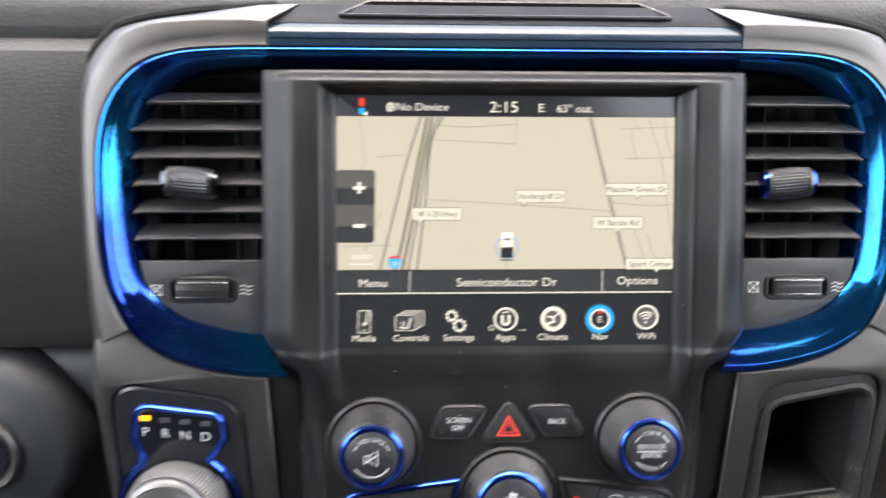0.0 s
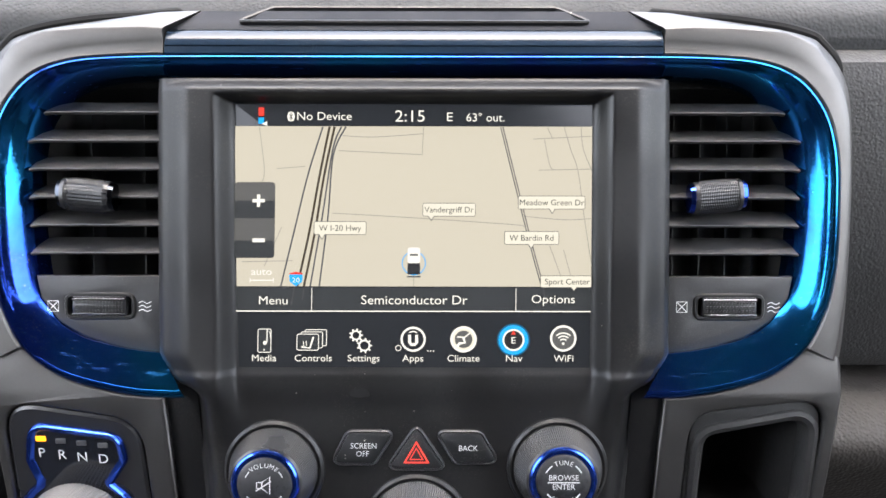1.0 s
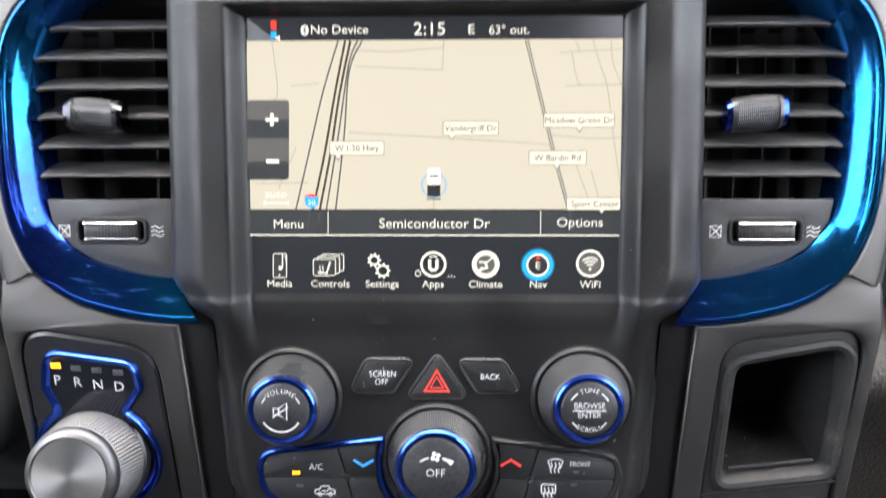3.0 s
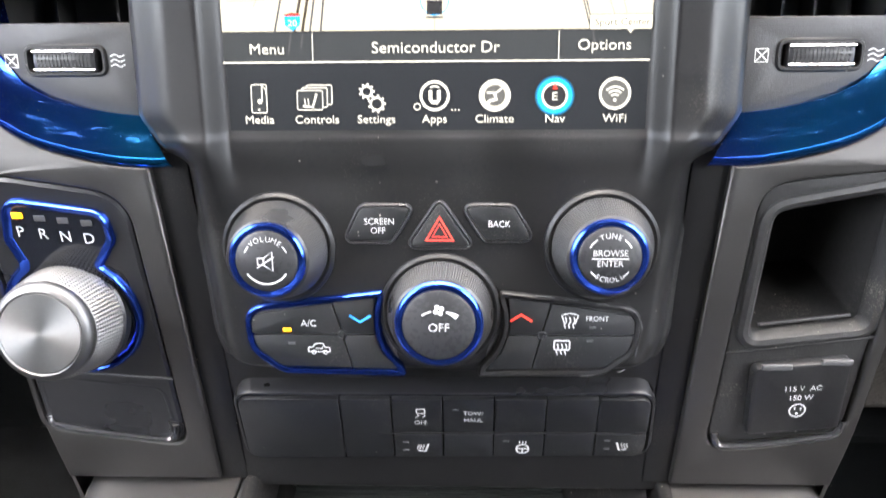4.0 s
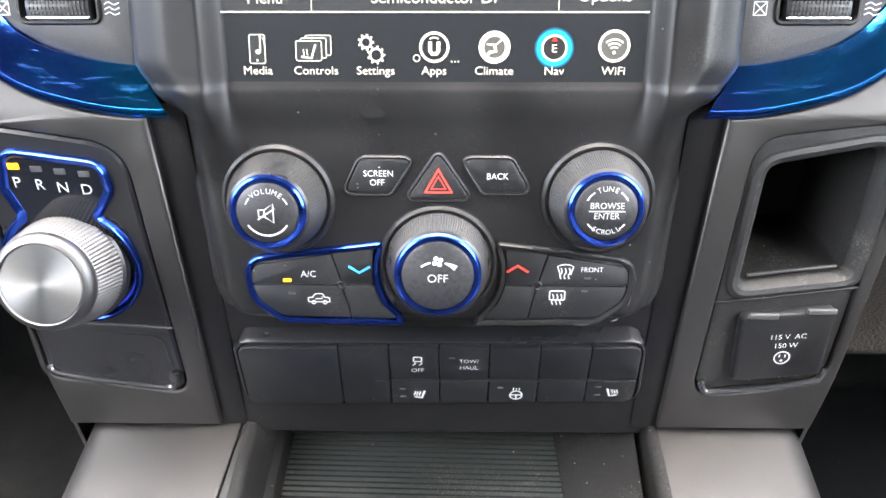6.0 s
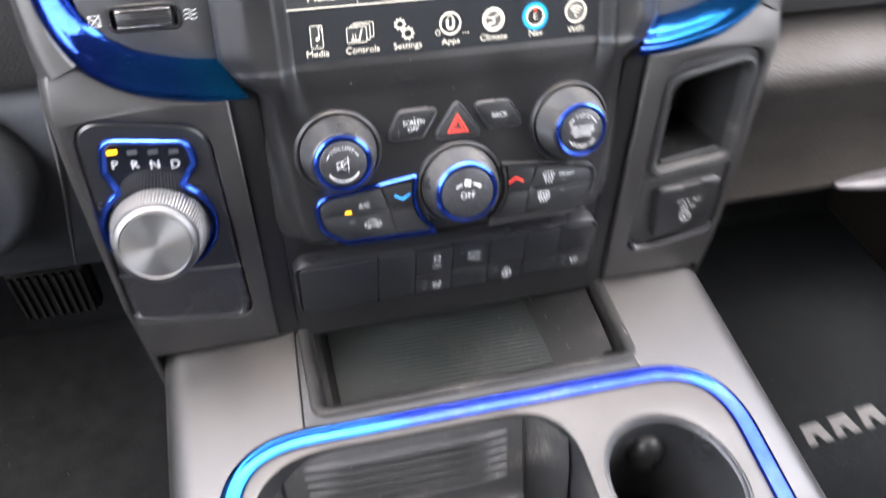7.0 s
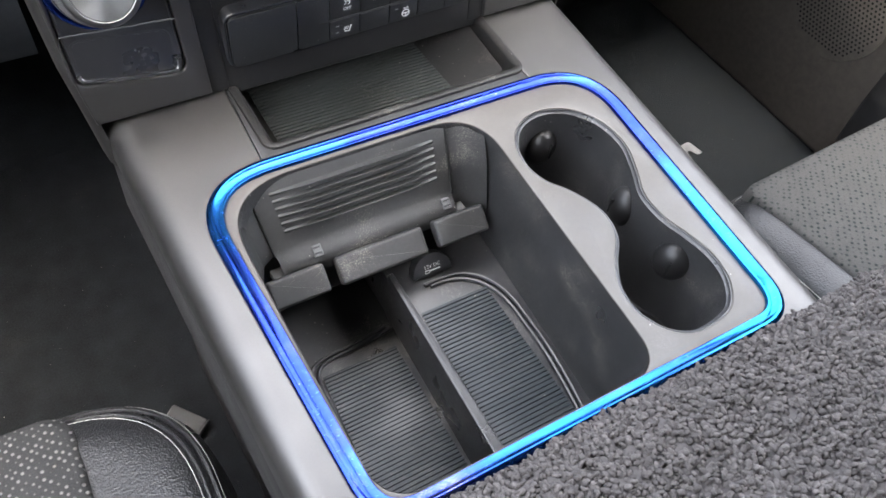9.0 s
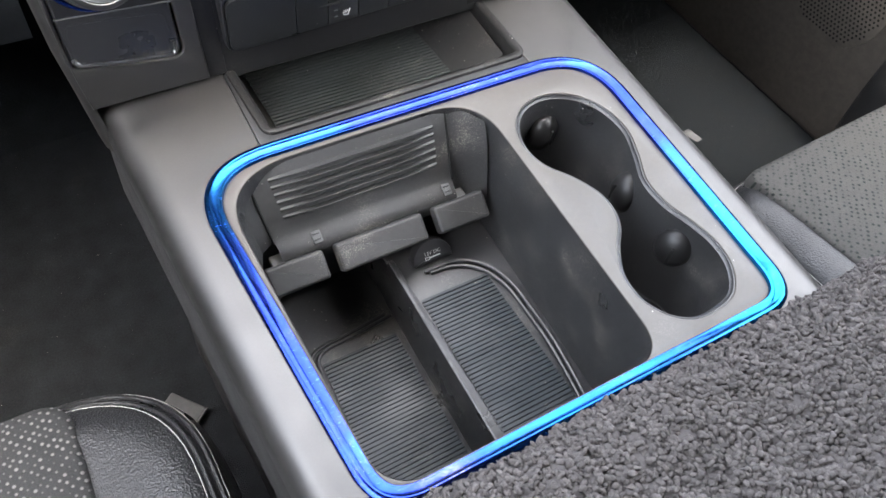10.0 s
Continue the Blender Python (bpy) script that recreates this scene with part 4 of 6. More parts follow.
part("nav_halo", flat(circle(*c, 8.0, 40), STACK, 0.2), S_BLUEDIM, touch)
part("nav_disc", flat(circle(*c, 7.2, 40), STACK, 0.3), S_BLUE, touch)
part("nav_dial", flat(circle(*c, 4.9, 40), STACK, 0.4), S_DARK, touch)
part("nav_rim", stroke(circle(*c, 4.9, 40), 0.9, STACK, 0.5, closed=True), S_WHITE, touch)
part("nav_needle", flat([(c[0] - 1.2, c[1] + 2.6), (c[0] + 1.2, c[1] + 2.6), (c[0], c[1] + 5.0)], STACK, 0.55), S_RED, touch)
lettering("E", 3.2, c[0], c[1] - 0.3, STACK, 0.55, S_WHITE, touch)

# ---- vents ----


def air_vent(s):
    side = "left" if s < 0 else "right"
    v = thing("air_vent", (s * 0.155, 0.36, 0.70), "black dashboard air vent with six slats, tab and thumbwheel", "air vent", "dashboard air vents")
    # cavity box behind
    back = [(s * x, y) for x, y in ((118, -2), (192, -2), (192, 143), (118, 143))]
    if s < 0:
        back = back[::-1]
    part("cavity", shell([(back, -12), (back, -62)], STACK, (False, True)), CAVITY, v)
    # face plate below the slats, with the thumbwheel slot
    fp = [(s * x, y) for x, y in ((124, 5), (138, 6.5), (151, 9.5), (164, 13.5), (176, 21), (185, 33), (187, 44), (124, 44))]
    if s < 0:
        fp = fp[::-1]
    slot = rect(s * 155.5 - 16, 23.5, s * 155.5 + 16, 34, 4)
    part("face_plate", filled([fp, slot], STACK, -14, -7.5, 1.0), BLACK, v)
    rim = rect(s * 155.5 - 18, 21.8, s * 155.5 + 18, 35.8, 5)
    part("slot_rim", shell([(rim, -8), (inset(rim, 1), -6.3), (inset(rim, 2), -6.3), (inset(rim, 2.6), -9), (inset(rim, 2.6), -14)], STACK), SOFT, v)
    W = STACK @ Matrix.Translation((s * 155.5, 28.8, -16.4)) @ pose(0, 0, 0, 0, 90, 0)
    wheel = part("thumbwheel", lathe([(6, -13.5), (10.5, -13), (11.2, -11.5), (11.2, -4), (11.2, 4), (11.2, 11.5), (10.5, 13), (6, 13.5)], W, 96), BLACK_CLEAN, v, "ribbed black thumbwheel")
    ribs = bmesh.new()
    for k in range(15):
        for j in range(5):
            x, a = s * 155.5 - 11.2 + 1.6 * k, radians(-22 + 11 * j)
            box((x - 0.45, 28.8 + 11.2 * math.sin(a) - 0.6, -16.4 + 11.2 * math.cos(a) - 0.5), (x + 0.45, 28.8 + 11.2 * math.sin(a) + 0.6, -16.4 + 11.2 * math.cos(a) + 0.45), STACK, 0, ribs)
    part("wheel_grip", ribs, GRIP, wheel, "square-knurled grip")
    part("wheel_edge", tube([(s * 155.5 - 13 + 2.6 * k, 32.4, -5.4) for k in range(11)], 0.6, STACK), CHROME, wheel, "bright line")
    part("wheel_edge", tube([(s * 155.5 - 13 + 2.6 * k, 25.0, -5.4) for k in range(11)], 0.45, STACK), CHROME, wheel, "bright line")
    # slats
    for k in range(6):
        y = 123.6 - 13.75 * k
        hw_out = 181 if k == 0 else 189
        bm = bmesh.new()
        loops = []
        for x in (123.5, 140, 155, 170, hw_out - 4, hw_out):
            dy = -0.6 if x == hw_out else 0
            loops.append([(s * x, y + dy, -7.2), (s * x, y + 0.25 + dy, -6.6), (s * x, y + 0.75 + dy, -6.7), (s * x, y + 4.6 + dy, -14), (s * x, y + 7.6 + dy, -24), (s * x, y + 6.4 + dy, -25), (s * x, y - 0.6 + dy, -8.6)])
        part("slat", shell(loops, STACK, (True, True), bm=bm), SLAT, v, "", 12)
    # upright guide fins deep in the vent
    for x in ((134, 144, 172) if s < 0 else (136, 150, 164, 178)):
        part("guide_fin", box((s * x - 0.5, 40, -52), (s * x + 0.5, 130, -36), STACK), CAVITY, v)
    # tab on the fourth slat
    tu = -159.5 if s < 0 else 147.5
    T = STACK @ Matrix.Translation((tu, 84.5, -3)) @ pose(0, 0, 0, -12)
    T = T @ pose(0, 0, 0, 0, 0, 5 * s)

    def drum(x0, x1, nx, grow, bumps):
        rows = []
        for i in range(nx + 1):
            x = x0 + (x1 - x0) * i / nx
            f = 1 - 0.22 * (abs(x) / 14.5) ** 2.5
            row = []
            for k in range(37):
                a = radians(-105 + 210 * k / 36)
                q = grow + (0.4 if bumps and i % 2 and k % 2 else 0)
                row.append((x + 0.1 * 7 * math.sin(a) * s, (8.2 * f + q) * math.sin(a) - 0.5, (6.6 * f + q) * math.cos(a) - 3.0))
            rows.append(row + [(x, -3, -9), (x, 3, -9)])
        return shell(rows, T, (True, True))

    t = part("tab", drum(-9.6, 9.6, 44, 0, True), BLACK_CLEAN, v, "knurled tab on the slat", 1)
    for e in (-1, 1):
        part("shoulder", drum(e * 9.6, e * 11.6, 3, 0.5, False), BLACK_CLEAN, t, "", 50)
        part("end_cap", drum(e * 11.6, e * 13.8, 4, 0.1, False), BLUE if s > 0 else DARK_CHROME, t, "bright end cap", 50)
    # temperature marks
    iu = s * 155.5 - 23.3
    m = stroke([(iu - 2.6, 26.2), (iu + 2.6, 26.2), (iu + 2.6, 31.4), (iu - 2.6, 31.4)], 0.38, STACK, -7.3, closed=True)
    stroke([(iu - 2.6, 26.2), (iu + 2.6, 31.4)], 0.38, STACK, -7.25, m), stroke([(iu - 2.6, 31.4), (iu + 2.6, 26.2)], 0.38, STACK, -7.2, m)
    part("closed_mark", m, WHITE, v)
    iu = s * 155.5 + 22
    m = bmesh.new()
    for k in range(3):
        stroke(smooth_curve([(iu - 3, 26.4 + 2 * k), (iu - 1, 27.2 + 2 * k), (iu + 1, 26.2 + 2 * k), (iu + 3.2, 27 + 2 * k)], 5), 0.36, STACK, -7.3, m)
    part("airflow_mark", m, WHITE, v)
    return v


air_vent(-1)
air_vent(1)

# ---- knobs and buttons on the control face ----


def knob(name, label, u, v, r0, r1, top, cap_r, ring_r, tilt=(0, 0)):
    M = STACK @ Matrix.Translation((u, v, 0)) @ pose(0, 0, 0, tilt[0], tilt[1], 0)
    k = thing(name, tuple(M.translation), label, "knob")
    part("skirt", lathe([(r0 + 3.6, -1), (r0 + 3.0, 1.4), (r0 + 1.6, 2.6), (r0 + 0.4, 2.2), (r0 - 0.5, 0.5)], M, 80), SOFT, k)
    part("grip", knurled(r0 - 0.2, r1 + 0.2, 3, top - 1.6, M, 126, 13, 0.55, [(r0, 0.5), (r0, 2.6)], [(r1 + 0.3, top - 1.2), (r1 - 0.8, top - 0.4)]), GRIP, k, "finely knurled black grip", 1)
    part("blue_collar", lathe([(r1 - 0.3, top - 1.4), (ring_r + 0.8, top + 0.4), (ring_r, top + 0.9), (cap_r + 0.4, top + 0.5), (cap_r + 0.2, top - 1)], M, 96), VIOLET, k, "blue chrome collar")
    part("cap", lathe([(cap_r + 0.2, top - 1), (cap_r, top + 0.9), (cap_r - 1.0, top + 1.5), (0.001, top + 1.5)], M, 72), CAP, k, "matt black cap with water spots")
    return k, M, top + 1.7


def around(s, r, mid, M, w, parent, size, pitch):
    """Words set along an arc."""
    n = len(s)
    for i, ch in enumerate(s):
        a = mid - (i - (n - 1) / 2) * pitch * (1 if mid > 0 else -1)
        lettering(ch, size, r * math.cos(radians(a)), r * math.sin(radians(a)), M, w, WHITE, parent, turn=a - 90 if mid > 0 else a + 90, name="letter")


vol, VM, VT = knob("volume_knob", "knurled black volume knob with a blue chrome collar", -68.2, -50.4, 21.4, 16.6, 20.5, 12.6, 14.7)
around("VOLUME", 9.2, 90, VM, VT, vol, 2.2, 15)
bm = stroke(arc(0, 0, 9.3, 137, 156), 0.5, VM, VT)
stroke(arc(0, 0, 9.3, 24, 43), 0.5, VM, VT, bm), stroke(arc(0, 0, 9.4, 212, 328, 24), 0.7, VM, VT, bm)
stroke([(-3.4, -1.4), (-1, -1.4), (2.6, -4), (2.6, 4), (-1, 1.4), (-3.4, 1.4)], 0.55, VM, VT, bm, True)
stroke([(-1, -1.4), (-1, 1.4)], 0.6, VM, VT + 0.05, bm), stroke([(-3.8, -2.6), (3.3, 2.0)], 0.55, VM, VT + 0.1, bm)
part("speaker_symbol", bm, WHITE, vol)
tune, TM, TT = knob("tune_knob", "knurled black tuning knob with a blue chrome collar", 70.0, -49.2, 21.4, 16.6, 19, 12.6, 14.7)
around("TUNE", 9.1, 90, TM, TT, tune, 2.2, 15)
around("SCROLL", 9.1, -90, TM, TT, tune, 2.1, 13)
lettering("BROWSE", 2.6, 0, 2.0, TM, TT, WHITE, tune, squeeze=0.95)
lettering("ENTER", 2.6, 0, -2.3, TM, TT, WHITE, tune, squeeze=0.95)
bm = stroke([(-7.4, -0.2), (7.4, -0.2)], 0.5, TM, TT)
for a0, a1 in ((28, 55), (125, 152), (-55, -36), (-144, -125)):
    stroke(arc(0, 0, 9.3, a0, a1, 8), 0.6, TM, TT, bm)
part("dial_marks", bm, WHITE, tune)
fan, FM, FT = knob("fan_knob", "large knurled black fan knob with a blue chrome collar", 1.2, -78.6, 23.2, 19.4, 17.5, 15.2, 17.4)
lettering("OFF", 3.6, 0, -1.0, FM, FT, WHITE, fan)
bm = bmesh.new()
for k in range(4):
    a = k * 1.571 + 0.5
    flat(circle(1.45 * math.cos(a), 6.8 + 1.45 * math.sin(a), 1.05, 12), FM, FT + 0.01 * k, bm)
stroke(arc(0, -6, 12.6, 104, 124, 8), 0.8, FM, FT, bm)
for k in range(6):
    stroke(arc(0, -6, 12.4, 76 - 4.0 * k, 72 - 4.0 * k, 2), 0.8 + 0.3 * k, FM, FT, bm)
part("fan_symbol", bm, WHITE, fan)


def press_button(name, label, outline, w1=1.8):
    b = thing(name, tuple(BUTTONS @ Vector((*outline[0], 0))), label, "button", "control face buttons")
    part("cap", slab(inset(outline, 0.7), -2, w1, BUTTONS, 0.4), PLATE_KEY, b)
    part("gap", shell([(inset(outline, -0.9), 0.05), (inset(outline, -0.6), 1.0), (inset(outline, -0.1), 1.5), (inset(outline, 0.3), 1.2), (inset(outline, 0.5), 0.2)], BUTTONS), BLACK_CLEAN, b, "raised rim")
    return b


b = press_button("screen_off_button", "black button marked SCREEN OFF", rounded([(-42, -47.5), (-21, -47.5), (-10.5, -31.3), (-34, -31.3, 5)], 3.4, 6))
lettering("SCREEN", 2.7, -26, -38.3, BUTTONS, 2.0, WHITE, b, squeeze=0.95)
lettering("OFF", 2.7, -26.6, -42.2, BUTTONS, 2.0, WHITE, b, squeeze=0.95)
b = press_button("hazard_button", "triangular black hazard button with a red triangle", rounded([(-15.2, -50), (14.6, -50), (-0.3, -28.2)], 3, 6))
tri = lambda r: [(-0.4 + r * math.cos(radians(a)), -43.0 + r * math.sin(radians(a))) for a in (210, 330, 90)]
part("red_triangle", stroke(tri(6.6), 1.5, BUTTONS, 2.05, closed=True), RED, b, "red triangle")
part("inner_triangle", stroke(tri(3.6), 0.8, BUTTONS, 2.05, closed=True), RED, b)
b = press_button("back_button", "black button marked BACK", rounded([(18.5, -47), (40, -47), (31, -31.3, 5), (8.6, -31.3)], 3.4, 6))
lettering("BACK", 2.7, 24.8, -39.4, BUTTONS, 2.0, WHITE, b, squeeze=0.95)

# climate keys


def climate_panel(s):
    p = thing("climate_keypad", tuple(KEYPAD @ Vector((s * 50, -88, 0))), "climate keypad of four black keys" + (" in a blue chrome frame" if s < 0 else " in a worn black frame"), "keypad", "climate keypads")
    edge = [(86.5, -74.5, 13), (25.2, -67.0, 1.5)] + [(26.2 * math.cos(radians(a)), -80.6 + 26.2 * math.sin(radians(a)), 1) for a in (22, 10, -2, -14, -26, -38, -50)] + [(15, -106.4, 2), (70, -105.4, 12), (84, -95, 14)]
    o = rounded([(s * q[0], q[1], q[2]) for q in edge], 3, 5)
    if s > 0:
        o = o[::-1]
    fr = [(o, 0), (inset(o, 0.2), 2.0), (inset(o, 1.0), 2.7), (inset(o, 2.6), 2.3), (inset(o, 3.3), 0.6), (inset(o, 3.3), 0)]
    part("frame", shell(fr, KEYPAD), VIOLET if s < 0 else SOFT, p, "blue chrome frame" if s < 0 else "black frame with worn edge", 50)
    part("bed", flat(inset(o, 2.6), KEYPAD, 0.25), CAVITY, p)
    g = 0.35
    mid_t, mid_b, my = 47.2, 38.9, -87
    mx = lambda y: mid_b + (mid_t - mid_b) * (y + 101) / 30
    keys = {
        "outer_top": [(82.4, my + g, 1), (82.3, -78.4, 5), (mx(-72) + g, -72.9, 0.6), (mx(my) + g, my + g, 0.6)],
        "outer_low": [(82.2, my - g, 1), (80, -94, 6), (70, -101.6, 6), (mx(-101) + g, -102.4, 0.6), (mx(my) + g, my - g, 0.6)],
        "inner_top": [(mx(-72) - g, -72.5, 0.6), (28.6, -70.4, 0.8), (29.2, -78, 0.8), (29.2, my + g, 0.6), (mx(my) - g, my + g, 0.6)],
        "inner_low": [(mx(my) - g, my - g, 0.6), (28.9, my - g, 0.6), (26.0, -95, 1), (19.0, -102.8, 1), (mx(-101) - g, -102.6, 0.6)]}
    made = {}
    for nm, q in keys.items():
        k = rounded([(s * a, b2, r) for a, b2, r in q], 1, 4)
        area = sum(k[i - 1][0] * k[i][1] - k[i][0] * k[i - 1][1] for i in range(len(k)))
        k = k if area > 0 else k[::-1]
        made[nm] = part("key", slab(k, 0.2, 1.9, KEYPAD, 0.35), PLATE_KEY, p, "black key")
    part("pivot", lathe([(2.3, 0), (2.2, 2.0), (1.6, 2.2), (1.2, 1.6), (0.01, 1.6)], KEYPAD @ Matrix.Translation((s * 43, my, 0)), 20), BLACK_CLEAN, p)
    return p, made


ck = climate_panel(-1)[1]
lettering("A/C", 2.9, -57.3, -82.0, KEYPAD, 2.1, WHITE, ck["outer_top"])
part("lamp", box((-68.6, -85.6, 1.6), (-65.0, -84.2, 2.2), KEYPAD, 0.2), AMBER, ck["outer_top"], "lit amber lamp")
part("arrow", stroke([(-39.6, -78.3), (-35, -81.2), (-30.2, -78.3)], 1.1, KEYPAD, 2.1), SKYBLUE, ck["inner_top"], "blue down arrow")
bm = stroke(smooth_curve([(-57.8, -95.0), (-57.9, -93.0), (-56.0, -92.7), (-54.8, -91.2), (-51.6, -91.2), (-50.8, -92.7), (-48.8, -93.0), (-48.5, -95.0)], 3), 0.45, KEYPAD, 2.1)
stroke([(-57.8, -94.9), (-48.5, -94.9)], 0.4, KEYPAD, 2.1, bm), stroke(circle(-55.6, -95.1, 0.8, 14), 0.4, KEYPAD, 2.12, bm, True), stroke(circle(-50.6, -95.1, 0.8, 14), 0.4, KEYPAD, 2.12, bm, True)
stroke([(-54.8, -93.4), (-51.8, -93.4), (-51.8, -92.2)], 0.4, KEYPAD, 2.15, bm)
part("recirculate_symbol", bm, WHITE, ck["outer_low"])
part("lamp", box((-66.8, -91.7, 1.6), (-63.6, -90.5, 2.1), KEYPAD, 0.2), LAMP_OFF, ck["outer_low"])
cr, rk = climate_panel(1)
part("arrow", stroke([(29.4, -80.6), (34.1, -77.6), (38.8, -80.6)], 1.1, KEYPAD, 2.1), RED, rk["inner_top"], "red up arrow")
lettering("FRONT", 2.2, 66.3, -79.4, KEYPAD, 2.1, WHITE, rk["outer_top"], squeeze=0.95)
bm = stroke([(52.6, -81.6), (51.3, -77.9), (52.8, -77.2), (54.8, -76.9), (56.8, -77.2), (58.3, -77.9), (57.0, -81.6)], 0.5, KEYPAD, 2.1)
for k in range(3):
    stroke(smooth_curve([(53 + 1.8 * k, -83.6), (52.5 + 1.8 * k, -82), (53.3 + 1.8 * k, -80.4), (52.8 + 1.8 * k, -78.6)], 3), 0.5, KEYPAD, 2.15, bm)
part("windscreen_symbol", bm, WHITE, rk["outer_top"])
part("lamp", box((63.2, -83.8, 1.6), (66, -82.8, 2.1), KEYPAD, 0.2), LAMP_OFF, rk["outer_top"])
bm = stroke(rounded([(48.4, -93.4), (55.0, -93.4), (55.0, -89.2), (48.4, -89.2)], 0.7, 3), 0.55, KEYPAD, 2.1, closed=True)
for k in range(3):
    stroke(smooth_curve([(49.9 + 1.8 * k, -95.6), (49.4 + 1.8 * k, -94), (50.2 + 1.8 * k, -92.4), (49.7 + 1.8 * k, -90.6)], 3), 0.5, KEYPAD, 2.15, bm)
part("rear_window_symbol", bm, WHITE, rk["outer_low"])
part("lamp", box((62.2, -89.8, 1.6), (65, -88.7, 2.1), KEYPAD, 0.2), LAMP_OFF, rk["outer_low"])

# chipped paint along the worn frame
rnd = random.Random(5)
for u0, v0, du, dv in ((40, -69.0, 8, -1.1), (52, -70.5, 6, -0.8), (66, -72.4, 5, -0.6), (78, -75.0, 4, -1.6), (84.6, -80, 1, -4), (83.8, -92, -0.6, -4), (60, -105.2, 6, 0), (76, -103.4, 3, 1.4)):
    pts = [(u0 + du * k / 4, v0 + dv * k / 4 + rnd.uniform(-0.3, 0.3)) for k in range(5)]
    part("paint_chip", tube([(x, y, 2.5) for x, y in pts], rnd.uniform(0.18, 0.34), KEYPAD, 5), TRIMGREY, cr, "chipped pale edge")

# ---- switch row under the controls ----
switches = thing("switch_row", (0, 0.325, 0.49), "row of black switches with white symbols under the climate controls", "switch panel")
rim = rounded([(-99.5, 487, 8), (103, 491.5, 8), (101, 532, 7), (-100, 530, 7)], 6, 7)
part("rim", shell([(inset(rim, -2.6), -12), (inset(rim, -2.2), -0.8), (inset(rim, -1.6), 0.4), (inset(rim, -0.6), 0.5), (inset(rim, 0.1), -0.6)], ROWM), BLACK_CLEAN, switches)
part("bed", flat(rim, ROWM, -0.3), LINING, switches)
xt = [-99.4, -49.2, -24.1, 0.9, 26.0, 51.1, 76.1, 101.2]
slope = lambda x: (x + 100) * 0.0145
keys = {}
for i in range(7):
    a, b2 = xt[i] + 0.35, xt[i + 1] - 0.35
    lo = 487.8 + (a + 100) * 0.02, 487.8 + (b2 + 100) * 0.02
    hi = 529.3 + (a + 100) * 0.009, 529.3 + (b2 + 100) * 0.009
    mid = 505.3 + slope(a), 505.3 + slope(b2)
    rl, rr = (6 if i == 0 else 0.6), (6 if i == 6 else 0.6)
    if i < 2:
        keys[i] = part("switch", slab(rounded([(a, lo[0], rl), (b2, lo[1], 0.6), (b2, hi[1], 0.6), (a, hi[0], rl)], 1, 5), -0.4, 2.4, ROWM, 0.4), PLATE_KEY, switches, "blank black switch cover")
    else:
        keys[i] = part("switch", slab(rounded([(a, mid[0] + 0.9), (b2, mid[1] + 0.9), (b2, hi[1], rr), (a, hi[0])], 0.6, 5), -0.4, 2.4, ROWM, 0.35), PLATE_KEY, switches)
        keys[i + 10] = part("switch", slab(rounded([(a, lo[0]), (b2, lo[1], rr), (b2, mid[1] - 0.9), (a, mid[0] - 0.9)], 0.6, 5), -0.4, 2.4, ROWM, 0.35), PLATE_KEY, switches)
part("finger_ledge", tube([(-31.5 + 9.7 * k, 505.3 + slope(-31.5 + 9.7 * k), 2.0) for k in range(13)], 0.8, ROWM), SOFT, switches)
RW = 2.65
lettering("OFF", 2.6, -9.9, 514.6, ROWM, RW, WHITE, keys[2])
bm = stroke(rounded([(-11.8, 521.0), (-7.8, 521.0), (-7.8, 524), (-11.8, 524)], 0.6, 3), 0.6, ROWM, RW, closed=True)
stroke(smooth_curve([(-12.4, 518.2), (-11, 519.4), (-11.4, 520.4)], 4), 0.5, ROWM, RW, bm), stroke(smooth_curve([(-9.2, 518.2), (-7.8, 519.4), (-8.2, 520.4)], 4), 0.5, ROWM, RW, bm)
part("stability_symbol", bm, WHITE, keys[2])
lettering("TOW/", 2.5, 15.8, 521.2, ROWM, RW, WHITE, keys[3])
lettering("HAUL", 2.5, 15.8, 516.6, ROWM, RW, WHITE, keys[3])


def seat_symbol(x, z, s, parent):
    bm = stroke([(x - 2.4 * s, z - 1.8), (x + 1.2 * s, z - 2.6), (x + 2.8 * s, z + 2.8)], 1.0, ROWM, RW)
    for k in range(3):
        stroke(smooth_curve([(x - 2.4 * s + 1.3 * k * s, z - 0.9), (x - 2.8 * s + 1.3 * k * s, z + 0.2), (x - 2.0 * s + 1.3 * k * s, z + 1.2), (x - 2.4 * s + 1.3 * k * s, z + 2.2)], 3), 0.5, ROWM, RW + 0.05, bm)
    part("heated_seat_symbol", bm, WHITE, parent)


seat_symbol(-9.4, 496.6, 1, keys[12])
seat_symbol(89.8, 499.2, -1, keys[16])
bm = stroke(circle(40.5, 496.6, 3.1, 24), 0.7, ROWM, RW, closed=True)
stroke([(37.6, 496.8), (43.4, 496.8)], 0.8, ROWM, RW + 0.05, bm), stroke([(40.5, 496.8), (40.5, 493.9)], 0.8, ROWM, RW + 0.08, bm)
for k in range(3):
    stroke([(39.0 + 1.5 * k, 500.2), (39.0 + 1.5 * k, 502.2)], 0.5, ROWM, RW, bm)
part("heated_wheel_symbol", bm, WHITE, keys[14])
for x, z, k in ((7.2, 523.4, 3), (-18.0, 500.4, 12), (-18.0, 494.6, 12), (32.2, 501.8, 14), (82.2, 503.0, 16), (82.4, 497.0, 16)):
    part("lamp", box((x - 1.5, z - 0.5, 2.2), (x + 1.5, z + 0.5, 2.7), ROWM, 0.15), LAMP_OFF, keys[k])

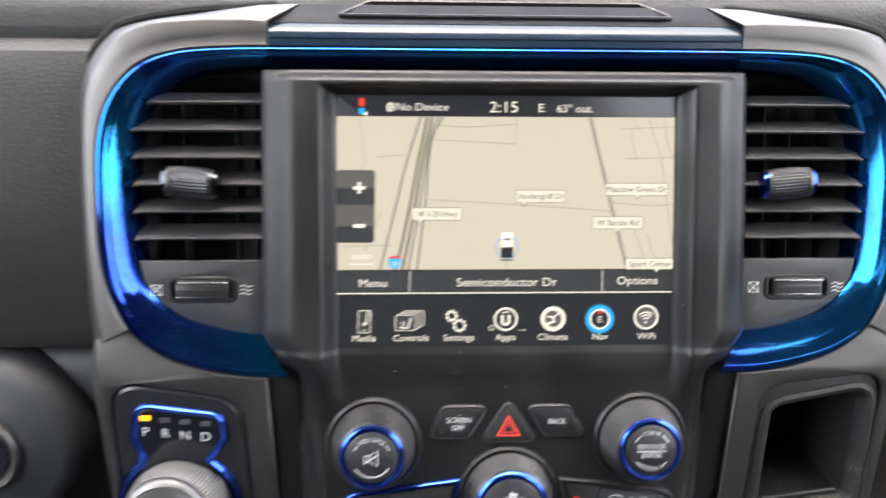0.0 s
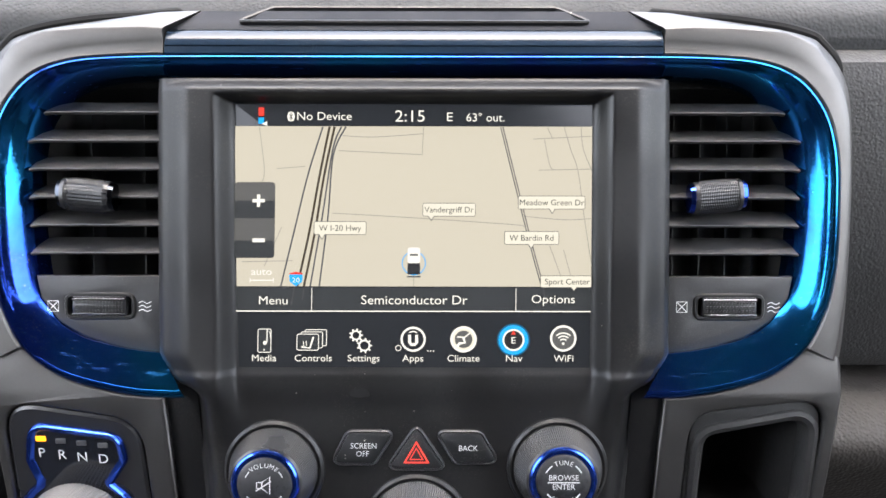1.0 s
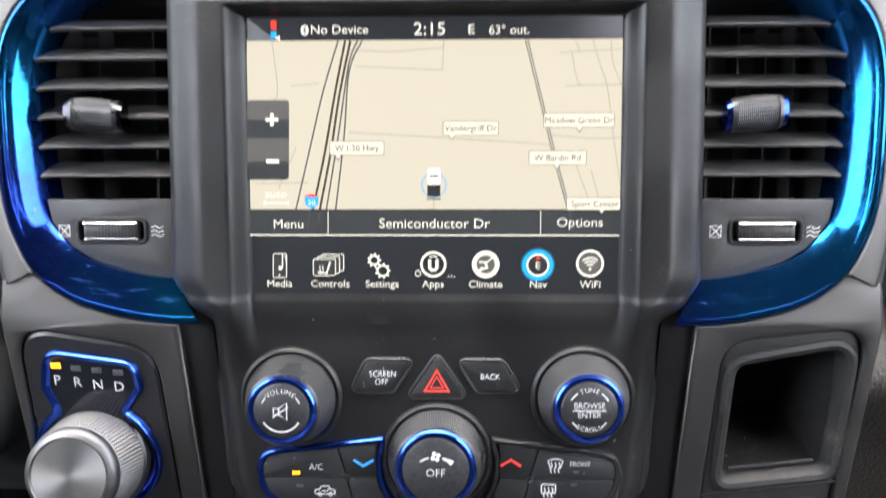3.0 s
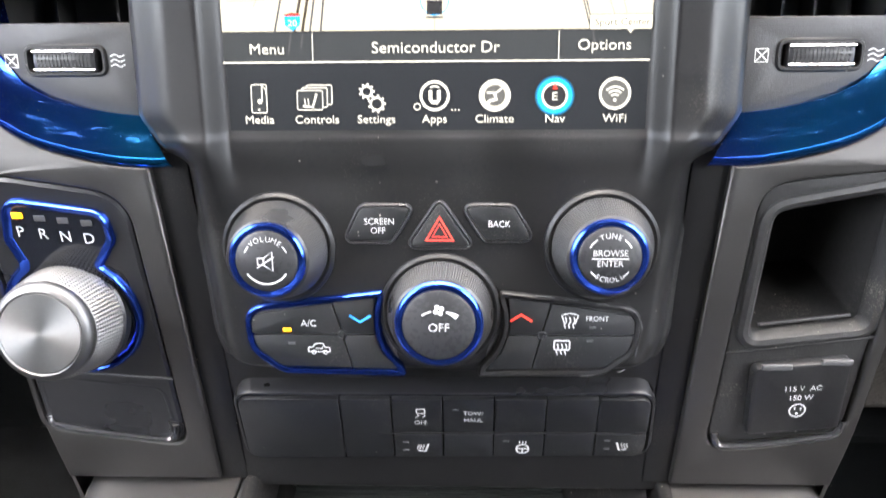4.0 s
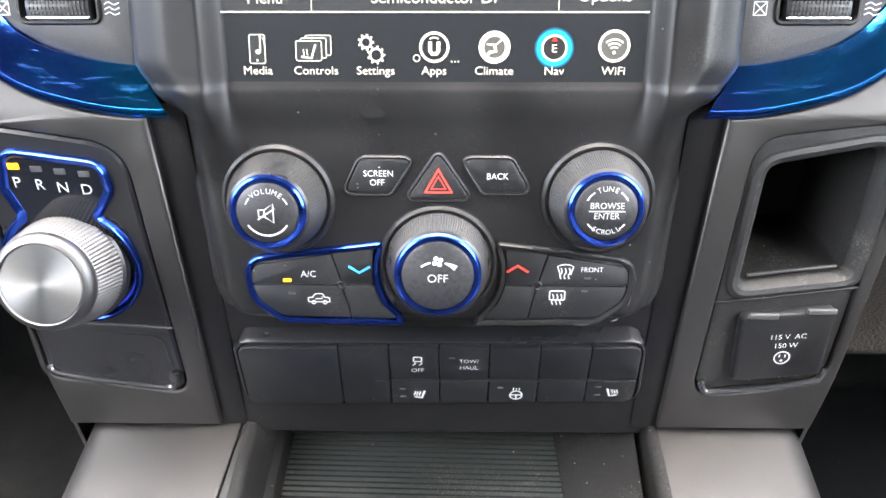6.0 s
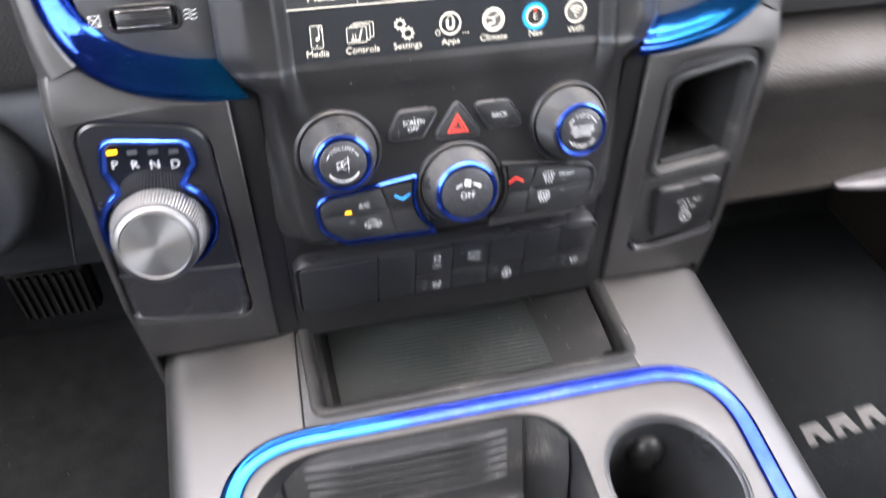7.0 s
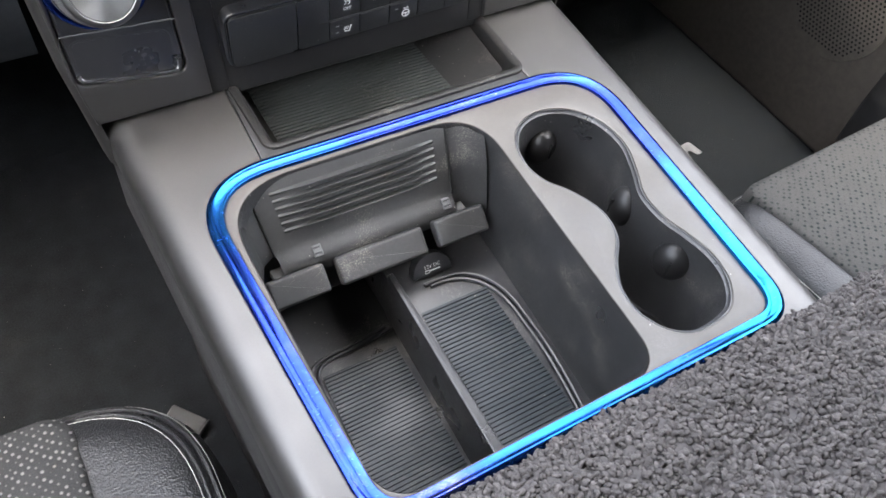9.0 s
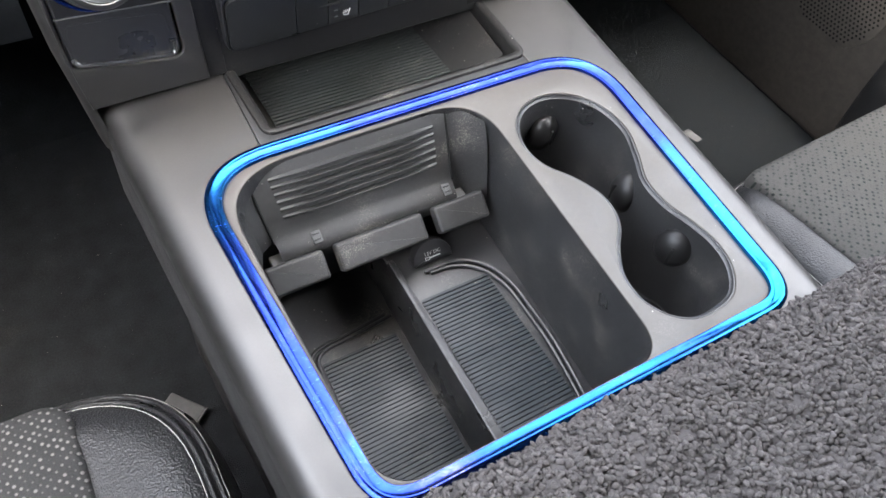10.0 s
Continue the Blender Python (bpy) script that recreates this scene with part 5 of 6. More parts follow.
# ---- rotary gear selector ----
gear = thing("gear_selector", (-0.17, 0.332, 0.50), "brushed aluminium rotary gear selector in a black plate", "gear selector")
plate_o = inset(hole_l, 1.0)
part("plate", shell([(inset(plate_o, -0.6), -6), (inset(plate_o, 0), -0.6), (inset(plate_o, 1.5), 0.4), (inset(plate_o, 3), 0.2)], SIDE, (False, True)), PLATE, gear)
part("seam", box((-203, 536, 0.1), (-128, 537, 0.9), SIDE @ Matrix.Translation((-165, 536, 0)) @ pose(0, 0, 0, 0, 0, -4) @ Matrix.Translation((165, -536, 0))), CAVITY, gear)
pocket = rounded([(-200, 505.5, 9), (-134.5, 496, 9), (-137, 529, 9), (-200, 536, 9)], 6, 6)
part("pocket", shell([(pocket, 0.2), (inset(pocket, 0.8), 0.5), (inset(pocket, 1.8), 0.3), (inset(pocket, 4), -2.5)], SIDE, (False, True)), PLATE, gear, "shallow black pocket with a raised lip")
part("pocket_lip", tube(smooth_curve([(-199.5, 511, 0.8), (-198, 507.4, 2.0), (-191, 505.0, 2.6), (-165, 500.6, 2.8), (-142, 497.6, 2.6), (-136.6, 499.6, 2.0), (-135.6, 506, 0.8)], 6), 1.8, SIDE, 10), LIP, gear, "rounded lip under the pocket")
KC = (-172.0, 571.0)
body = [(-187.6, 599.5, 4), (-191.4, 611, 4), (-188.6, 627.8, 6), (-148.6, 622.0, 6), (-147.2, 610.5, 4), (-156.5, 597.0, 4)]
win = rounded(body[::-1], 4, 5)
keyhole = rounded(([(KC[0] + 29.2 * math.cos(radians(a)), KC[1] + 29.2 * math.sin(radians(a)), 3) for a in range(124, 415, 12)] + body[::-1])[::-1], 3, 4)
part("window_edge", shell([(inset(keyhole, -3.4), 0.1), (inset(keyhole, -3.0), 1.9), (inset(keyhole, -2.2), 2.8), (inset(keyhole, -1.2), 2.6), (inset(keyhole, 0.8), 1.0), (inset(keyhole, 1.2), 0.5)], SIDE), VIOLET, gear, "blue chrome edge")
part("well", flat(keyhole, SIDE, 0.6), GLOSS_BLACK, gear, "gloss black bed under the knob")
part("window", flat(win, SIDE, 0.9), GLOSS_BLACK, gear, "gloss black letter window")
for ch, x, z in (("P", -186.2, 614.2), ("R", -176.2, 613.1), ("N", -166.2, 611.8), ("D", -155.8, 610.8)):
    lettering(ch, 5.1, x, z, SIDE, 1.15, WHITE, gear, name="gear_letter")
for x, z, m2 in ((-185.7, 622.2, AMBER), (-175.9, 620.9, LAMP_OFF), (-165.7, 619.8, LAMP_OFF), (-155.3, 618.6, LAMP_OFF)):
    part("lamp", box((x - 2.5, z - 1.4, 0.9), (x + 2.5, z + 1.4, 1.4), SIDE, 0.3), m2, gear, "lit amber lamp" if m2 is AMBER else "unlit lamp")
GK = SIDE @ Matrix.Translation((-172.3, 570, 0)) @ pose(0, 0, 0, -16)
part("collar", lathe([(27.2, 1), (26.8, 5), (25.6, 6)], GK, 80), BLACK_CLEAN, gear)
kn = part("knob", knurled(25.8, 22.6, 4, 24.0, GK, 84, 12, 0.9, [(26.0, 3)], [(22.3, 24.5)]), KNURL, gear, "knurled aluminium knob", 1)
part("knob_shoulder", lathe([(22.4, 24.4), (22.6, 25.4), (22.3, 27.6), (20.9, 29.4), (18.9, 30.2), (18.2, 29.4)], GK, 96), ALUMINIUM, kn, "smooth rounded shoulder")
part("knob_face", lathe([(18.2, 29.4), (17.8, 29.9), (0.001, 29.9)], GK, 96), FACE_METAL, kn, "radially brushed face")

# ---- storage cubby and outlet ----
cubby = thing("storage_cubby", (0.165, 0.332, 0.50), "black storage cubby with a rubber-edged mouth", "storage cubby")
frame_o = inset(hole_r, 0.8)
mouth = rounded([(145.5, 560.5, 3), (194, 567, 3), (193.5, 630.5, 6), (146.5, 621, 6)], 4, 8)
part("surround", filled([frame_o, inset(mouth, -4)], SIDE, -8, -1.6, 1.0), BLACK_DUSTY, cubby)
part("mouth_edge", shell([(inset(mouth, -8.6), -2.4), (inset(mouth, -7.6), -0.4), (inset(mouth, -5.4), 0.4), (inset(mouth, -3.0), -0.4), (inset(mouth, -1), -3.5), (mouth, -9)], SIDE), BLACK_DUSTY, cubby, "dusty rubber edge")
part("pocket", shell([(mouth, -7), (inset(mouth, 1), -46), (inset(mouth, 3), -62)], SIDE, (False, True)), POCKET, cubby, "deep black pocket")
part("pocket_ledge", tube([(149, 563.2, -6), (165, 565.4, -6), (190, 568.8, -6)], 1.0, SIDE), BLACK_CLEAN, cubby, "thin ledge at the foot of the mouth")
part("seam", tube([(134.5, 550.6, -0.8), (158, 553.6, -0.8), (180, 557.0, -0.8), (201.5, 560.2, -0.8)], 0.8, SIDE), SOFT, cubby)
outlet = thing("power_outlet", (0.16, 0.332, 0.51), "black hinged power outlet cover marked 115 V AC", "power outlet")
lid = rounded([(149.5, 505.5, 3), (193, 510.5, 3), (191.5, 550, 2.5), (147, 545.5, 5)], 3, 6)
part("lid", slab(lid, -1.2, 4.5, SIDE, 1.6), BLACK, outlet)
part("frame_lip", tube(smooth_curve([(136, 503, -0.6), (136.6, 499, 0.6), (141, 496.4, 1.8), (165, 499.4, 2.4), (190, 503.4, 1.8), (195.5, 506.5, 0.6), (197, 511, -0.6)], 5), 2.0, SIDE, 10), LIP, outlet, "curved lip under the cover")
for x, z in ((157, 546.6), (184, 549.6)):
    part("hinge", box((x - 7, z - 1.6, 3.6), (x + 7, z + 1.4, 5.4), SIDE, 0.6), TRIMGREY, outlet, "worn hinge")
lettering("115 V  AC", 2.9, 171.3, 534.4, SIDE, 4.7, WHITE, outlet, turn=4)
lettering("150 W", 2.9, 171.3, 529.0, SIDE, 4.7, WHITE, outlet, turn=4)
bm = stroke(circle(171.0, 521.6, 3.7, 24), 0.7, SIDE, 4.7, closed=True)
stroke([(169.6, 521.8), (169.6, 523.6)], 0.6, SIDE, 4.7, bm), stroke([(172.4, 521.8), (172.4, 523.6)], 0.6, SIDE, 4.7, bm), flat(circle(171.0, 519.8, 0.7, 10), SIDE, 4.7, bm)
part("socket_symbol", bm, WHITE, outlet)

# ---- centre console ----
console = thing("centre_console", (0, 0.15, 0.06), "centre console with silver rails, blue ring, storage bin and cup holders", "console")
ring_o = rounded([(-149, -6, 32), (149, -6, 32), (165.5, 257.5, 56), (-163.5, 257.5, 56)], 30, 14)
RINGW = 11.0


def ring_x(v, s):
    """Half width of the ring's outer edge at v."""
    best = 0.0
    n = len(ring_o)
    for i in range(n):
        a, b = ring_o[i - 1], ring_o[i]
        if (a[1] - v) * (b[1] - v) <= 0 and a[1] != b[1]:
            x = a[0] + (b[0] - a[0]) * (v - a[1]) / (b[1] - a[1])
            if x * s > 0:
                best = max(best, abs(x))
    return best


part("blue_ring", shell([(inset(ring_o, -0.6), -4), (inset(ring_o, -0.3), 1.0), (inset(ring_o, 0.4), 1.7), (inset(ring_o, 2.6), 2.7), (inset(ring_o, 3.6), 2.8), (inset(ring_o, 4.2), 2.5),
                         (inset(ring_o, 8.8), 0.5), (inset(ring_o, 9.3), 0.6), (inset(ring_o, 10.2), 0.4), (inset(ring_o, RINGW), -1.6), (inset(ring_o, RINGW), -6)], CONSOLE), RING_BLUE, console, "blue anodised chrome ring round the console", 40)
for s in (-1, 1):
    rows = []
    vs = [352, 330, 300, 275, 259, 257.3] + [257.2 - 1.2 * k * k / 3 for k in range(1, 12)] + [205, 180, 150, 110, 70, 40, 20, 8, 0, -4, -5.9]
    for v in vs:
        xi = 107.5 + (352 - v) * 0.02 if v > 257.3 else ring_x(v, s) + 0.4
        xo = 181.5 + (v - 92) * 0.05
        r = 17.0
        sec = [(xi, -6), (xi, -0.2), (xi + 0.3, 0.1), (xi + 0.8, 0.2), (xi + 2.4, 0.2)]
        x1 = max(xo - r, xi + 3.0)
        for k in range(9):
            a = math.pi / 2 * k / 8
            sec.append((x1 + (xo - x1) * math.sin(a), 0.2 - r * (1 - math.cos(a))))
        sec += [(xo + 1.0, -30), (xo - 1.5, -34)]
        rows.append([(s * x, v, w) for x, w in sec])
    for v in (-12, -40, -120):
        xo = 181.5 + (v - 92) * 0.05
        rows.append([(s * (100 + (xo - 100) * k / 13.0), v, -0.2 - 17 * (k / 13.0) ** 6) for k in range(14)] + [(s * (xo + 1), v, -30), (s * (xo - 1.5), v, -34)])
    part("silver_rail", shell(rows, CONSOLE, closed=False), SILVER, console, "satin silver rail", 35)
    side = []
    for v in (356, 250, 120, 0, -130, -420):
        xo = 180.0 + (v - 92) * 0.05
        side.append([(s * xo, v, -33), (s * (xo + 2), v, -60), (s * (xo + 3), v, -110), (s * (xo - 4), v, -200), (s * (xo - 12), v, -330), (s * (xo - 12), v, -420)])
    part("side_skirt", shell(side, CONSOLE, closed=False), LEATHER, console, "black grained side skirt")
part("tail", box((-165, -420, -380), (165, -30, -14), CONSOLE, 10), LEATHER, console)

# grey inner deck with openings
deck = inset(ring_o, RINGW - 0.6)
bin_o = rounded([(-139.5, 5, 30), (44, 4, 26), (51, 243, 40), (-146, 243, 52)], 30, 14)
cup_o = smooth_curve([(90, 13), (112, 18), (126, 35), (130, 56), (126, 78), (120.5, 97), (120.5, 120), (130, 142), (138.5, 168), (135, 196), (120, 216), (98, 224), (76, 218), (62, 202), (57, 181), (61, 162), (72, 146), (80.5, 128), (82, 112), (77, 97), (65, 82), (55, 63), (54, 42), (62, 25), (75, 15)], 5, True)
part("deck", filled([deck, bin_o, cup_o], CONSOLE, -8, -1.8, 1.0), GREY, console, "warm grey deck", 60)
# storage bin
FLOOR, LOW = -100.0, -148.0
part("bin_wall", shell([(inset(bin_o, 0.2), -2.6), (inset(bin_o, 1.0), -6), (inset(bin_o, 2.5), -40), (inset(bin_o, 4), -105), (inset(bin_o, 6), LOW + 6), (inset(bin_o, 11), LOW)], CONSOLE, (False, True)), BIN, console, "black bin wall", 50)
part("bin_step", slab(rounded([(-40, 8), (48, 8), (49, 234), (-43, 234)], 2, 3), LOW - 2, FLOOR, CONSOLE, 1.0), BIN, console, "raised floor beside the divider")
for path, w in (([(-20, 172), (4, 171), (18, 165), (29, 153), (35.6, 133), (37, 106), (37, 79), (34.4, 49), (31, 23), (30, 12)], FLOOR), ([(-50, 176), (-87, 172), (-106, 170.5), (-117, 165), (-121, 150), (-121, 120), (-124, 60), (-126, 30)], LOW)):
    for dv, h in ((0, 2.4), (4.2, 1.4)):
        pts = smooth_curve([(x - (dv if x > 0 else -dv), v - dv * 0.6, w + h) for x, v in path], 5)
        part("floor_ridge", tube(pts, 1.7, CONSOLE), BLACK_CLEAN, console, "rounded ridge round the bin floor")


def ribbed(name, corners, w, pitch, height, parent, material, along=0.0, label=""):
    """Mat with fine parallel ribs across; corners: x0, x1 at the near end and at the far end."""
    (xa0, xa1, v0), (xb0, xb1, v1) = corners
    bm = bmesh.new()
    n = int((v1 - v0) / pitch)
    rows = []
    for k in range(n):
        for q, h in ((0, 0), (0.1, height), (0.74, height), (0.84, 0)):
            v = v0 + (k + q) * pitch
            t = (v - v0) / (v1 - v0)
            rows.append([(xa0 + (xb0 - xa0) * t, v + along, w + h), (xa1 + (xb1 - xa1) * t, v - along, w + h)])
    shell(rows, CONSOLE, closed=False, bm=bm)
    return part(name, bm, material, parent, label, 20)


ribbed("bin_mat", ((-117, -47, 18), (-112, -50, 160)), LOW + 1.0, 3.4, 1.0, console, RUBBER, label="ribbed rubber bin mat")
ribbed("bin_mat", ((-33.5, 27, 12), (-34, 23, 152)), FLOOR + 0.6, 3.4, 1.0, console, RUBBER, label="ribbed rubber bin mat")
part("divider", slab(rounded([(-44.6, 10), (-35.2, 10), (-38.6, 190), (-43.4, 190)], 1.5, 3), LOW, -91, CONSOLE, 1.6), BIN, console, "upright bin divider")

# flip-up holder in front of the bin
holder = thing("phone_holder", (-0.05, 0.23, 0.40), "dusty black ribbed flip-up holder with three clips", "phone holder")
pan = []
for v, w, xl, xr in ((247, -3.2, -112, 24.5), (243.5, -3.6, -124, 24.5), (241, -6, -128, 24.2), (232, -20, -126, 23), (222, -36, -123, 21.5), (215, -47, -121.5, 20.5), (212.5, -49.5, -121, 20), (209, -51.5, -120, 20), (205.5, -53.5, -120, 20), (202.5, -56.5, -119.5, 20), (200.6, -61, -119, 20), (200.4, -68, -119, 20)):
    pan.append([(xl + (xr - xl) * k / 24, v, w) for k in range(25)])
pan.append([(xl + (xr - xl) * k / 24, 214, -72) for k in range(25)])
part("panel", shell(pan, CONSOLE, closed=False), BLACK_DUSTY, holder, "dusty black panel")
for nm, rows in (("left", [[(-143, 205, -4), (-138, 228, -4), (-124, 242, -4)], [(-141, 200, -30), (-135, 222, -26), (-126, 236, -14)], [(-139, 190, -62), (-130, 212, -56), (-121, 214, -50)]]),
                 ("right", [[(24.6, 243, -4), (36, 236, -4), (46, 219, -4)], [(22.5, 229, -26), (34, 226, -24), (45, 208, -22)], [(20.2, 213, -50), (32, 212, -56), (44, 196, -60)], [(20, 208, -80), (32, 208, -84), (44, 196, -84)]])):
    part("bay_wall", shell(rows, CONSOLE, closed=False), BLACK_DUSTY, holder, "dusty wall beside the panel", 80)
for x0, x1 in ((-127.5, -121.5), (24.6, 20.6)):
    part("seam", tube([(x0, 241.5, -5.4), (x0 + (x1 - x0) * 0.35, 231.2, -20), (x1 - (x1 - x0) * 0.3, 221.2, -36), (x1, 211.8, -49.4)], 0.8, CONSOLE), LINING, holder, "dark panel joint")
for k in range(6):
    t = k / 5
    v, w = 236.5 - 15.5 * t, -12.5 - 24.5 * t
    xa, xb = -113 + 3 * t, 13 - 2 * t
    n = 12
    rib = []
    for i in range(n + 1):
        x = xa + (xb - xa) * i / n
        h = 4.6 * min(1, 5 * i / n, 5 * (n - i) / n) + 0.1
        nv, nw = -0.83 * h, 0.55 * h
        rib.append([(x, v + 1.1, w + 1.4), (x, v + 0.2 + nv, w + 0.35 + nw), (x, v - 0.15 + nv, w - 0.1 + nw), (x, v - 0.7, w - 1.1)])
    part("rib", shell(rib, CONSOLE, (True, True)), BLACK_DUSTY, holder, "raised rib", 25)
for x in (-92, 13):
    LIP = CONSOLE @ Matrix.Translation((x, 207, -52.4)) @ pose(0, 0, 0, 30)
    part("lip_notch", slab(rect(-3.4, -4.4, 3.4, 4.4, 0.6, 3), -1, 0.9, LIP, 0.2), CAVITY, holder)
    for dv in (-2.6, 1.6):
        part("lip_clip", box((-2.6, dv, -0.2), (2.6, dv + 1.5, 1.4), LIP, 0.3), BLACK_CLEAN, holder)
for x0, x1 in ((-135, -93), (-84, -15), (-5, 38)):
    T = CONSOLE @ Matrix.Translation((0, 195, -54)) @ pose(0, 0, 0, 38)
    c = rect(x0, -20, x1, 1.5, 3.0, 5)
    part("clip", shell([(inset(c, 0.8), -8), (c, -6.5), (c, 0), (inset(c, 0.5), 1.3), (inset(c, 1.4), 2.2), (inset(c, 2.4), 2.5)], T, (True, True)), BLACK_DUSTY, holder, "spring clip with dusty face", 12)
    part("clip_arm", box((x0 + 8, 196, -70), (x1 - 8, 212, -62), CONSOLE, 1.5), CAVITY, holder)

socket = thing("power_socket", (-0.005, 0.2, 0.33), "black socket cap marked 12V DC at the front of the bin", "power socket")
SK = CONSOLE @ Matrix.Translation((-9, 184, -92)) @ pose(0, 0, 0, 58)
half = [(-17, -8), (17, -8)] + arc(0, -6, 17, 8, 172, 14)
part("cap", slab(rounded(half, 1.2, 3), -6, 3, SK, 1.2), BLACK_CLEAN, socket)
lettering("12V DC", 3.0, 0, 0.5, SK, 3.2, WHITE, socket)
bm = stroke([(-6.5, -4.6), (-3, -4.6), (-3, -2.4), (-6.5, -2.4)], 0.7, SK, 3.2, closed=True)
stroke([(-3, -3.2), (6.5, -3.2)], 1.1, SK, 3.2, bm)
part("key_symbol", bm, WHITE, socket)

# cup holders
cups = thing("cup_holder", (0.095, 0.12, 0.36), "double black cup holder with spring nubs", "cup holder")
part("well", shell([(inset(cup_o, -0.8), -3.0), (inset(cup_o, 1.2), -2.4), (inset(cup_o, 1.8), -4), (inset(cup_o, 3.2), -4.6), (inset(cup_o, 3.8), -8), (inset(cup_o, 5), -45), (inset(cup_o, 7), -84), (inset(cup_o, 10), -88)], CONSOLE, (False, True)), BIN, cups, "", 50)
for cx, cy in ((97, 181), (92, 53)):
    part("base_ring", lathe([(31, 0), (30, 2.2), (28, 2.6), (27, 0.4)], CONSOLE @ Matrix.Translation((cx, cy, -88)), 40), BLACK, cups)
for px, py, pw, ang in ((104, 218, -38, 100), (122, 76, -30, 30), (121, 133, -30, -20), (60, 66, -34, 190)):
    NB = CONSOLE @ Matrix.Translation((px, py, pw)) @ pose(0, 0, 0, 0, 0, ang)
    nub = bmesh.new()
    bmesh.ops.create_uvsphere(nub, u_segments=28, v_segments=16, radius=1)
    bmesh.ops.transform(nub, matrix=NB @ Matrix.Diagonal((11, 14, 17, 1)), verts=nub.verts)
    nb = part("nub", nub, SOFT, cups, "rounded spring nub")
    part("slit", box((-11.3, -0.8, -5), (-8.5, 0.8, 9), NB), LINING, nb)

# front tray
tray = thing("front_tray", (0, 0.31, 0.44), "black open tray with a ribbed rubber floor", "tray")
tr_o = rounded([(-101, 266, 9), (111, 268, 9), (113, 372, 6), (-105, 372, 6)], 8, 8)
base_o = [(-108.5, 257.8), (113.5, 258.2), (109, 376), (-107, 376)]
part("surround", filled([base_o, inset(tr_o, 1)], CONSOLE, -10, -1.0, 0.8), BLACK, tray)
part("rim", shell([(inset(tr_o, -2.4), -1.5), (inset(tr_o, -1.6), 1.0), (inset(tr_o, 0), 1.6), (inset(tr_o, 4), 0.6), (inset(tr_o, 5.5), -1.5), (inset(tr_o, 9), -26), (inset(tr_o, 13), -29)], CONSOLE, (False, True)), TRAY, tray, "raised black rim", 45)
ribbed("tray_mat", ((-84, 66, 284), (-86, 62, 366)), -28.4, 3.5, 1.5, tray, TRAY_RUBBER, label="ribbed rubber tray floor")
part("tray_ramp", shell([[(66, 282, -28.2), (62, 366, -28.2)], [(100, 280, -6), (104, 366, -6)]], CONSOLE, closed=False), TRAY, tray, "sloping dusty side")

# ---- armrest in a fleece cover ----
random.seed(4)


def arm_point(u, q):
    """Place and outward direction on the cover, u across, q along its curve in millimetres."""
    R = 30.0
    if q < 22:
        p, nrm = (-14, 2 + q), (1, 0)
    elif q < 22 + R * math.pi / 2:
        a = (q - 22) / R
        p, nrm = (-14 - R * (1 - math.cos(a)), 24 + R * math.sin(a)), (math.cos(a), math.sin(a))
    else:
        p, nrm = (-14 - R - (q - 22 - R * math.pi / 2), 54 + 0.02 * (q - 69)), (0, 1)
    edge = min(u + 205, 215 - u)
    return Vector((u, p[0], p[1] - 30 * (1 - min(edge / 35, 1)) ** 2)), Vector((0, *nrm))


def lumps(p):
    return 2.6 * noise.noise(p * 0.15) + 1.6 * noise.noise(p * 0.34) + 0.8 * noise.noise(p * 0.7) + 2.0 * noise.noise(p * 0.03)


def fleece():
    nx, ny = 260, 200
    verts, faces = [], []
    for j in range(ny + 1):
        for i in range(nx + 1):
            p, nrm = arm_point(-205 + 420 * i / nx, 300 * j / ny)
            verts.append(p + nrm * lumps(p))
    for j in range(ny):
        for i in range(nx):
            k = j * (nx + 1) + i
            faces.append((k, k + 1, k + nx + 2, k + nx + 1))
    return verts, faces


def pile(count):
    """Short curled tufts standing on the cover."""
    rnd = random.Random(11)
    verts, faces = [], []
    for _ in range(count):
        p, nrm = arm_point(rnd.uniform(-204, 214), rnd.uniform(1, 250))
        p = p + nrm * (lumps(p) - 1.2)
        lean = Vector((rnd.uniform(-1, 1), rnd.uniform(-1, 1), rnd.uniform(-0.5, 0.8)))
        d = (nrm + lean).normalized()
        side = d.cross(Vector((rnd.random(), rnd.random(), rnd.random())) + Vector((0.1, 0.2, 0))).normalized()
        L, r = rnd.uniform(3.4, 6.0), rnd.uniform(1.2, 2.1)
        k = len(verts)
        o = d.cross(side)
        bend = side * L * rnd.uniform(-0.7, 0.7) - nrm * L * rnd.uniform(0, 0.35)
        for t, q in ((0, 0.8), (0.45, 1.0), (0.85, 0.75)):
            c0 = p + d * L * t + bend * t * t
            for c in range(5):
                a = c * 1.2566 + t
                verts.append(c0 + (side * math.cos(a) + o * math.sin(a)) * r * q)
        verts.append(p + d * (L * 1.02) + bend)
        for c in range(5):
            e = (c + 1) % 5
            faces += [(k + c, k + e, k + 5 + e, k + 5 + c), (k + 5 + c, k + 5 + e, k + 10 + e, k + 10 + c), (k + 10 + c, k + 10 + e, k + 15)]
    return verts, faces


def raw_mesh(name, verts, faces, M):
    me = bpy.data.meshes.new(name)
    me.from_pydata([tuple(v) for v in verts], [], faces)
    me.transform(M)
    me.shade_smooth()
    return me


